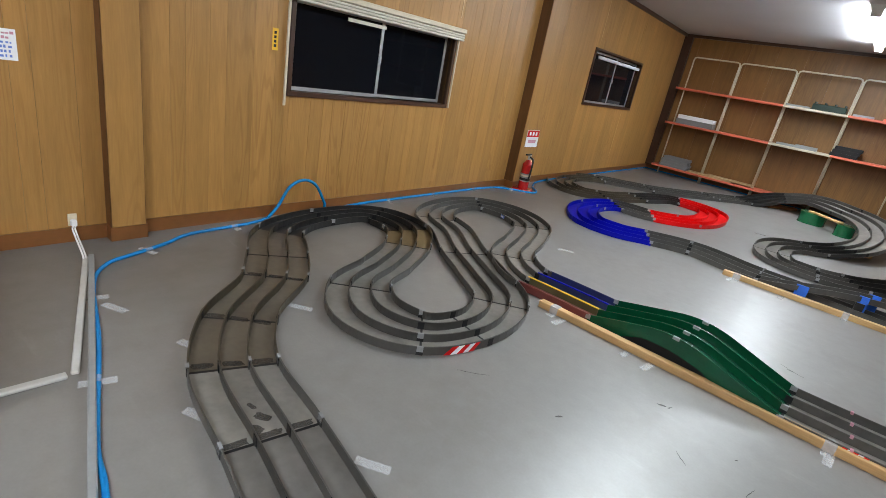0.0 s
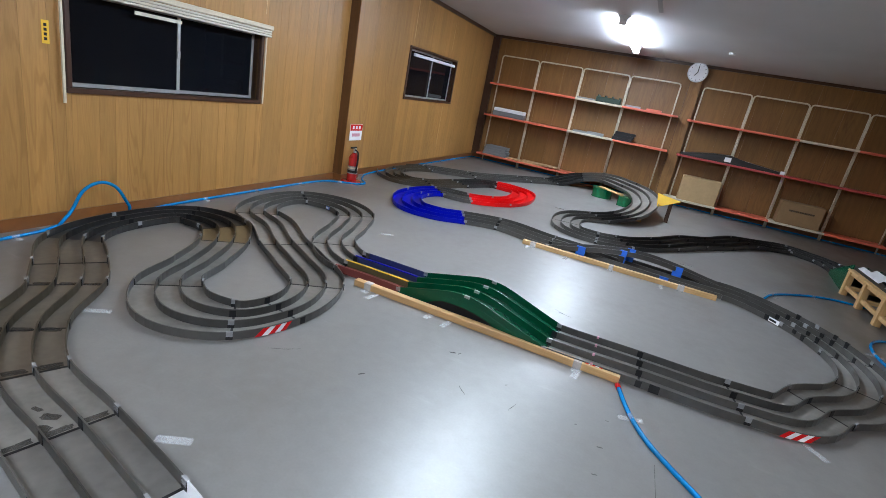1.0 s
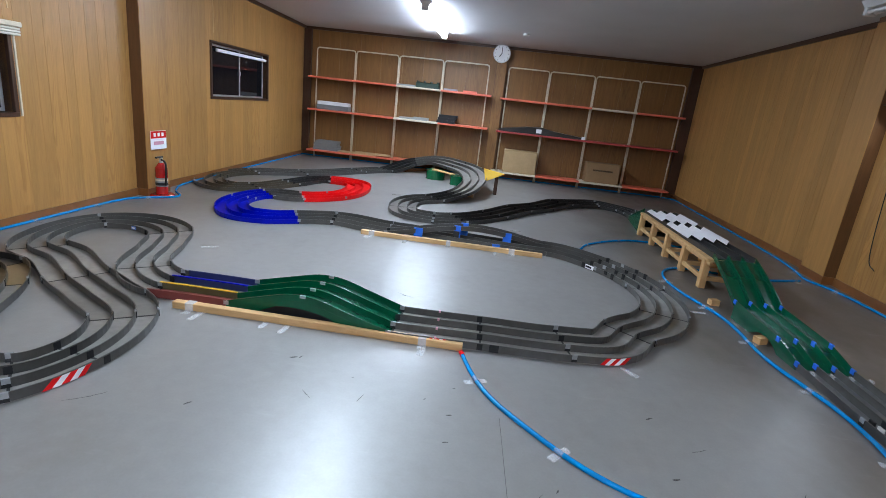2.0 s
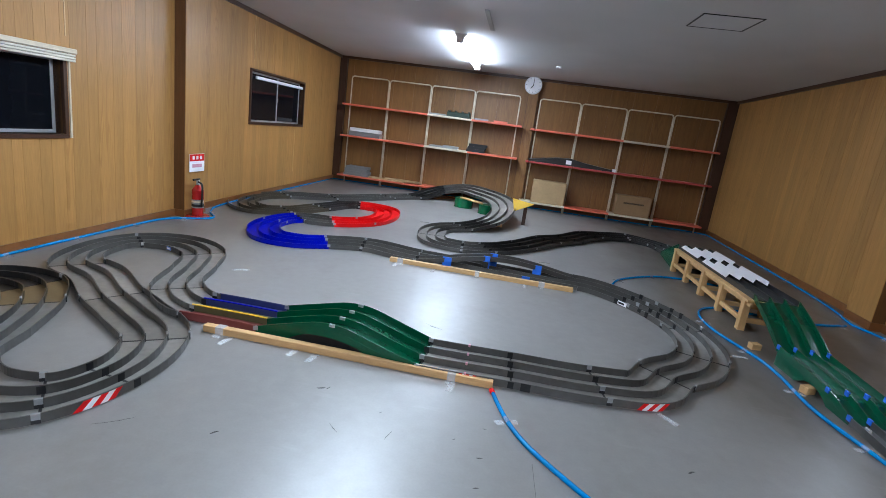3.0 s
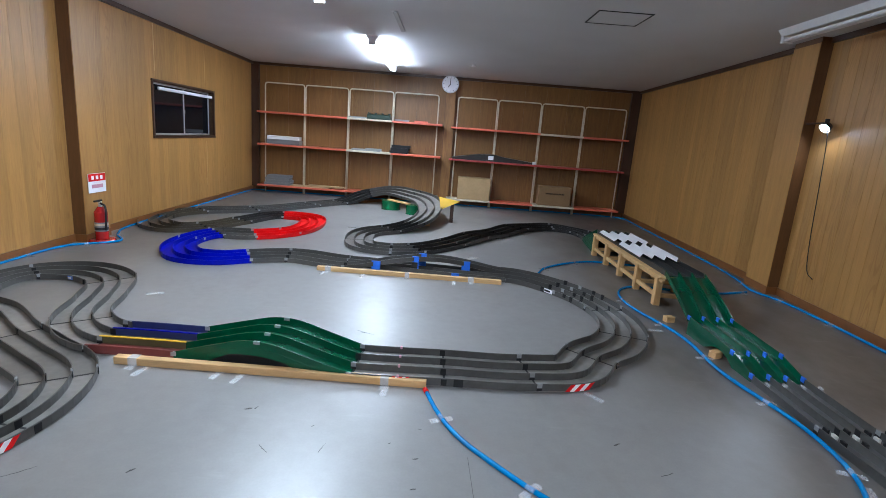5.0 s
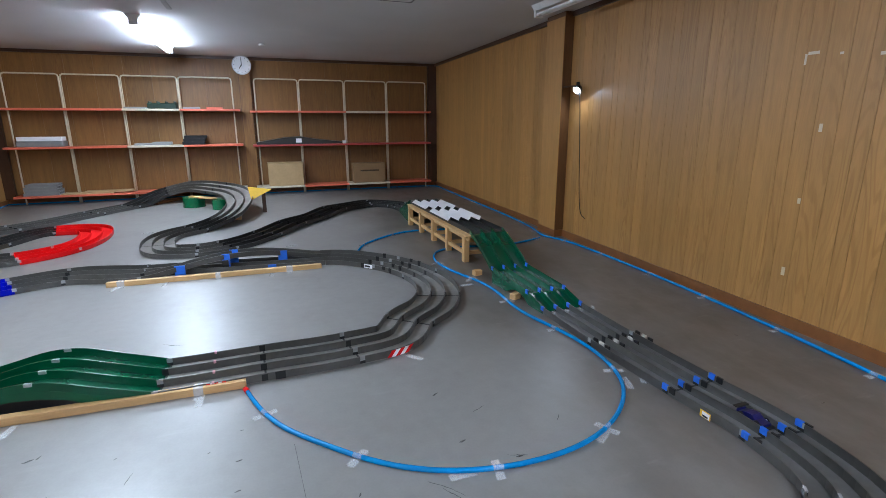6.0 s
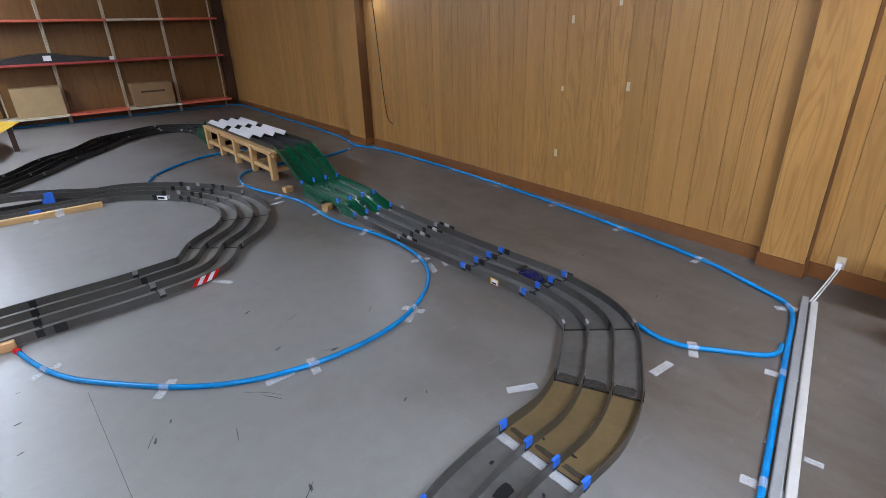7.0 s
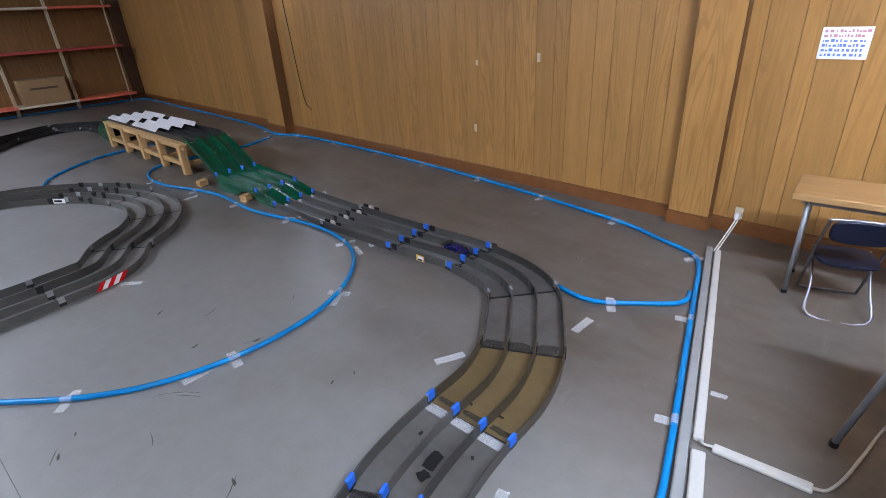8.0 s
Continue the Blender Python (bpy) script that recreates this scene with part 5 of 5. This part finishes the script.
def folding_chair(at, turn):
    t = thing("folding_chair", at, "folding chair with chrome tube frame and dark blue vinyl", "chair", "folding chairs", turn)
    for name, at, size, tilt in (("seat", (0, 0, 0.418), (0.20, 0.19), 0), ("backrest", (0, 0.215, 0.70), (0.19, 0.095), 78)):
        bm = bmesh.new()
        rim = []
        for k in range(28):
            a = 2 * math.pi * k / 28
            u, v = math.cos(a), math.sin(a)
            rim.append((size[0] * math.copysign(abs(u) ** 0.6, u), size[1] * math.copysign(abs(v) ** 0.6, v)))
        levels = [[bm.verts.new((px * s, py * s, z)) for px, py in rim] for s, z in ((0.93, -0.013), (1.0, -0.006), (1.0, 0.006), (0.93, 0.013))]
        for lo, hi in zip(levels, levels[1:]):
            for k in range(28):
                bm.faces.new((lo[k], lo[(k + 1) % 28], hi[(k + 1) % 28], hi[k]))
        bm.faces.new(levels[0][::-1])
        bm.faces.new(levels[-1])
        pad = part(name, bm, "vinyl", t, smooth=False)
        pad.matrix_basis = pose(*at, tilt, 0, 0)
    r = 0.011
    part("back_frame", pipe(glide([(-0.20, -0.24, 0.01), (-0.205, 0.0, 0.42), (-0.205, 0.20, 0.74), (-0.17, 0.225, 0.79), (0.17, 0.225, 0.79), (0.205, 0.20, 0.74), (0.205, 0.0, 0.42), (0.20, -0.24, 0.01)], 4), r, 8), "chrome", t, smooth=True)
    part("rear_frame", pipe(glide([(-0.18, -0.17, 0.42), (-0.185, 0.10, 0.20), (-0.18, 0.25, 0.012), (0.18, 0.25, 0.012), (0.185, 0.10, 0.20), (0.18, -0.17, 0.42)], 4), r, 8), "chrome", t, smooth=True)
    part("foot_bar", pipe([(-0.20, -0.235, 0.012), (0.20, -0.235, 0.012)], r, 8), "chrome", t, smooth=True)
    return t


for ob, k in ((desk((3.20, -0.42, 0), 93, "folding desk with an oak veneer top by the wall"), 0.71),
              (folding_chair((3.06, -0.245, 0), 105), 0.57),
              # unseen desk added only for the shade it throws on the near-left floor
              (desk((-2.75, -0.27, 0), 0, "folding desk out of view, added to shade the left floor", w=1.5, d=0.82), 0.74),
              # sized, turned and splayed so corner, leg and shadow fit the camera's view
              (desk((1.68, -0.86, 0), 10, "folding desk with an oak veneer top and splayed steel legs", w=2.0, d=0.93, splay=0.12, inset=0.30), 0.74)):
    ob.scale = (k, k, k)

# ---- floor marks: clear tape strips and scuffs ----
rng = random.Random(7)
def floor_strip(x, y, turn, l=0.13, w=0.038, mat="tape", label="strip of clear tape stuck to the floor", cat="tape"):
    t = tagged(mesh_object("floor_tape" if mat == "tape" else "scuff_mark", box(-l / 2, l / 2, -w / 2, w / 2, 0.0005, 0.0016), mat), label, cat, "tape strips on the floor" if mat == "tape" else "scuff marks")
    t.matrix_basis = pose(x, y, 0, 0, 0, turn)


for x, y, a in ((-1.9, 0.65, 22), (-1.34, 0.99, 28), (-2.34, 0.81, 20), (-2.81, 0.67, 25), (-2.40, 1.40, 35), (-1.08, 2.65, 80), (1.09, 2.70, -50), (1.94, 3.91, 5), (2.25, 2.0, 60),
                (-0.95, 2.62, 80), (-0.12, 2.60, 85), (-1.50, 2.62, 80), (-0.62, 4.88, 85), (0.30, 4.86, 85), (-1.02, 4.87, 85),
                (0.40, 2.06, -50), (0.98, 1.59, 0), (1.70, 1.62, 35), (2.13, 1.98, 70), (-2.15, 3.9, 30), (0.55, 6.0, 10), (-1.2, 7.4, 10), (1.0, 7.3, 40), (2.24, 0.545, -5), (1.70, 0.855, -28), (1.27, 0.30, 15)):
    floor_strip(x, y, a)
for x, y, a in ((2.14, -0.043, 100), (2.13, 0.078, 100), (2.36, 0.115, 100), (2.75, 0.205, 100)):
    floor_strip(x, y, a, 0.055, 0.026)
def scuff(x, y, turn, size):
    """A ragged dark rubber mark."""
    bm = bmesh.new()
    n = 9
    rim = []
    for k in range(n):
        a = 2 * math.pi * k / n
        r = size * rng.uniform(0.55, 1.1)
        rim.append((r * math.cos(a), 0.28 * r * math.sin(a) + 0.12 * size * math.sin(2.2 * math.cos(a))))
    bm.faces.new([bm.verts.new((px, py, 0.0012)) for px, py in rim])
    bm.faces.new([bm.verts.new((px, py, 0.0004)) for px, py in rim[::-1]])
    ob = tagged(mesh_object("scuff_mark", bm, "scuff"), "small dark scuff on the floor", "scuff", "scuff marks")
    ob.matrix_basis = pose(x, y, 0, 0, 0, turn)


for k in range(9):
    x, y = rng.uniform(-1.5, 2.0), rng.uniform(0.9, 2.5)
    if k > 5:
        x, y = rng.uniform(2.7, 3.3), rng.uniform(0.6, 3)
    scuff(x, y, rng.uniform(0, 180), rng.uniform(0.006, 0.016))
for x, y, a, l in ((1.07, 2.235, 20, 0.03), (1.06, 1.805, 10, 0.026), (-0.775, 2.315, 10, 0.03), (-0.74, 2.33, 60, 0.018), (-1.055, 1.80, 40, 0.022), (1.26, 1.62, -10, 0.022), (0.09, 2.01, 0, 0.02), (0.09, 1.81, 5, 0.016), (0.82, 0.98, 70, 0.02), (0.48, 1.55, 60, 0.02), (-0.37, 3.41, -20, 0.02), (1.30, 1.12, 15, 0.016)):
    scuff(x, y, a, l)
def scratch(x, y, turn, length):
    """A thin curved dark line worn into the vinyl."""
    bm = bmesh.new()
    bend = rng.uniform(-0.25, 0.25)
    rows = []
    for k in range(9):
        f = k / 8
        w = 0.0016 * math.sin(math.pi * (0.08 + 0.84 * f)) * rng.uniform(0.6, 1.2)
        cx, cy = (f - 0.5) * length, bend * length * (f - f * f) + rng.uniform(-0.002, 0.002)
        rows.append([bm.verts.new((cx, cy + s * w, z)) for s, z in ((-1, 0.0004), (1, 0.0004), (1, 0.0011), (-1, 0.0011))])
    for a, c in zip(rows, rows[1:]):
        for k in range(4):
            bm.faces.new((a[k], a[(k + 1) % 4], c[(k + 1) % 4], c[k]))
    ob = tagged(mesh_object("scratch", bm, "scuff"), "thin curved dark scratch in the vinyl floor", "scratch", "floor scratches")
    ob.matrix_basis = pose(x, y, 0, 0, 0, turn)


for x, y, a, l in ((0.88, 1.54, -48, 0.17), (0.90, 1.50, -56, 0.11), (0.72, 1.38, 75, 0.08), (1.25, 1.63, -20, 0.09), (0.47, 1.56, 62, 0.08), (0.80, 0.97, 40, 0.10), (-1.48, 1.74, 40, 0.16), (-0.36, 3.42, -25, 0.14)):
    scratch(x, y, a, l)
for k in range(5):
    scratch(rng.uniform(-0.6, 1.9), rng.uniform(0.85, 2.3), rng.uniform(0, 180), rng.uniform(0.03, 0.13))
seam = tagged(mesh_object("floor_seam", box(-0.0008, 0.0008, 0.9, 2.05, 0.0003, 0.001), "scuff"), "thin dark seam between vinyl sheets", "seam", kind="structure")
seam.matrix_basis = pose(0.434, 0.0, 0, 0, 0, 3)

# ---- wall boards ----
boards(wall_left, LEFT_LEN, [W1, W2], "board", 1, gap=0.0007)
boards(wall_right, RIGHT_LEN, [], "board", 2)
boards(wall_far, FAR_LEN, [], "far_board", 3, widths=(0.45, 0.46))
boards(wall_back, FAR_LEN, [], "board", 4, widths=(0.45, 0.46))
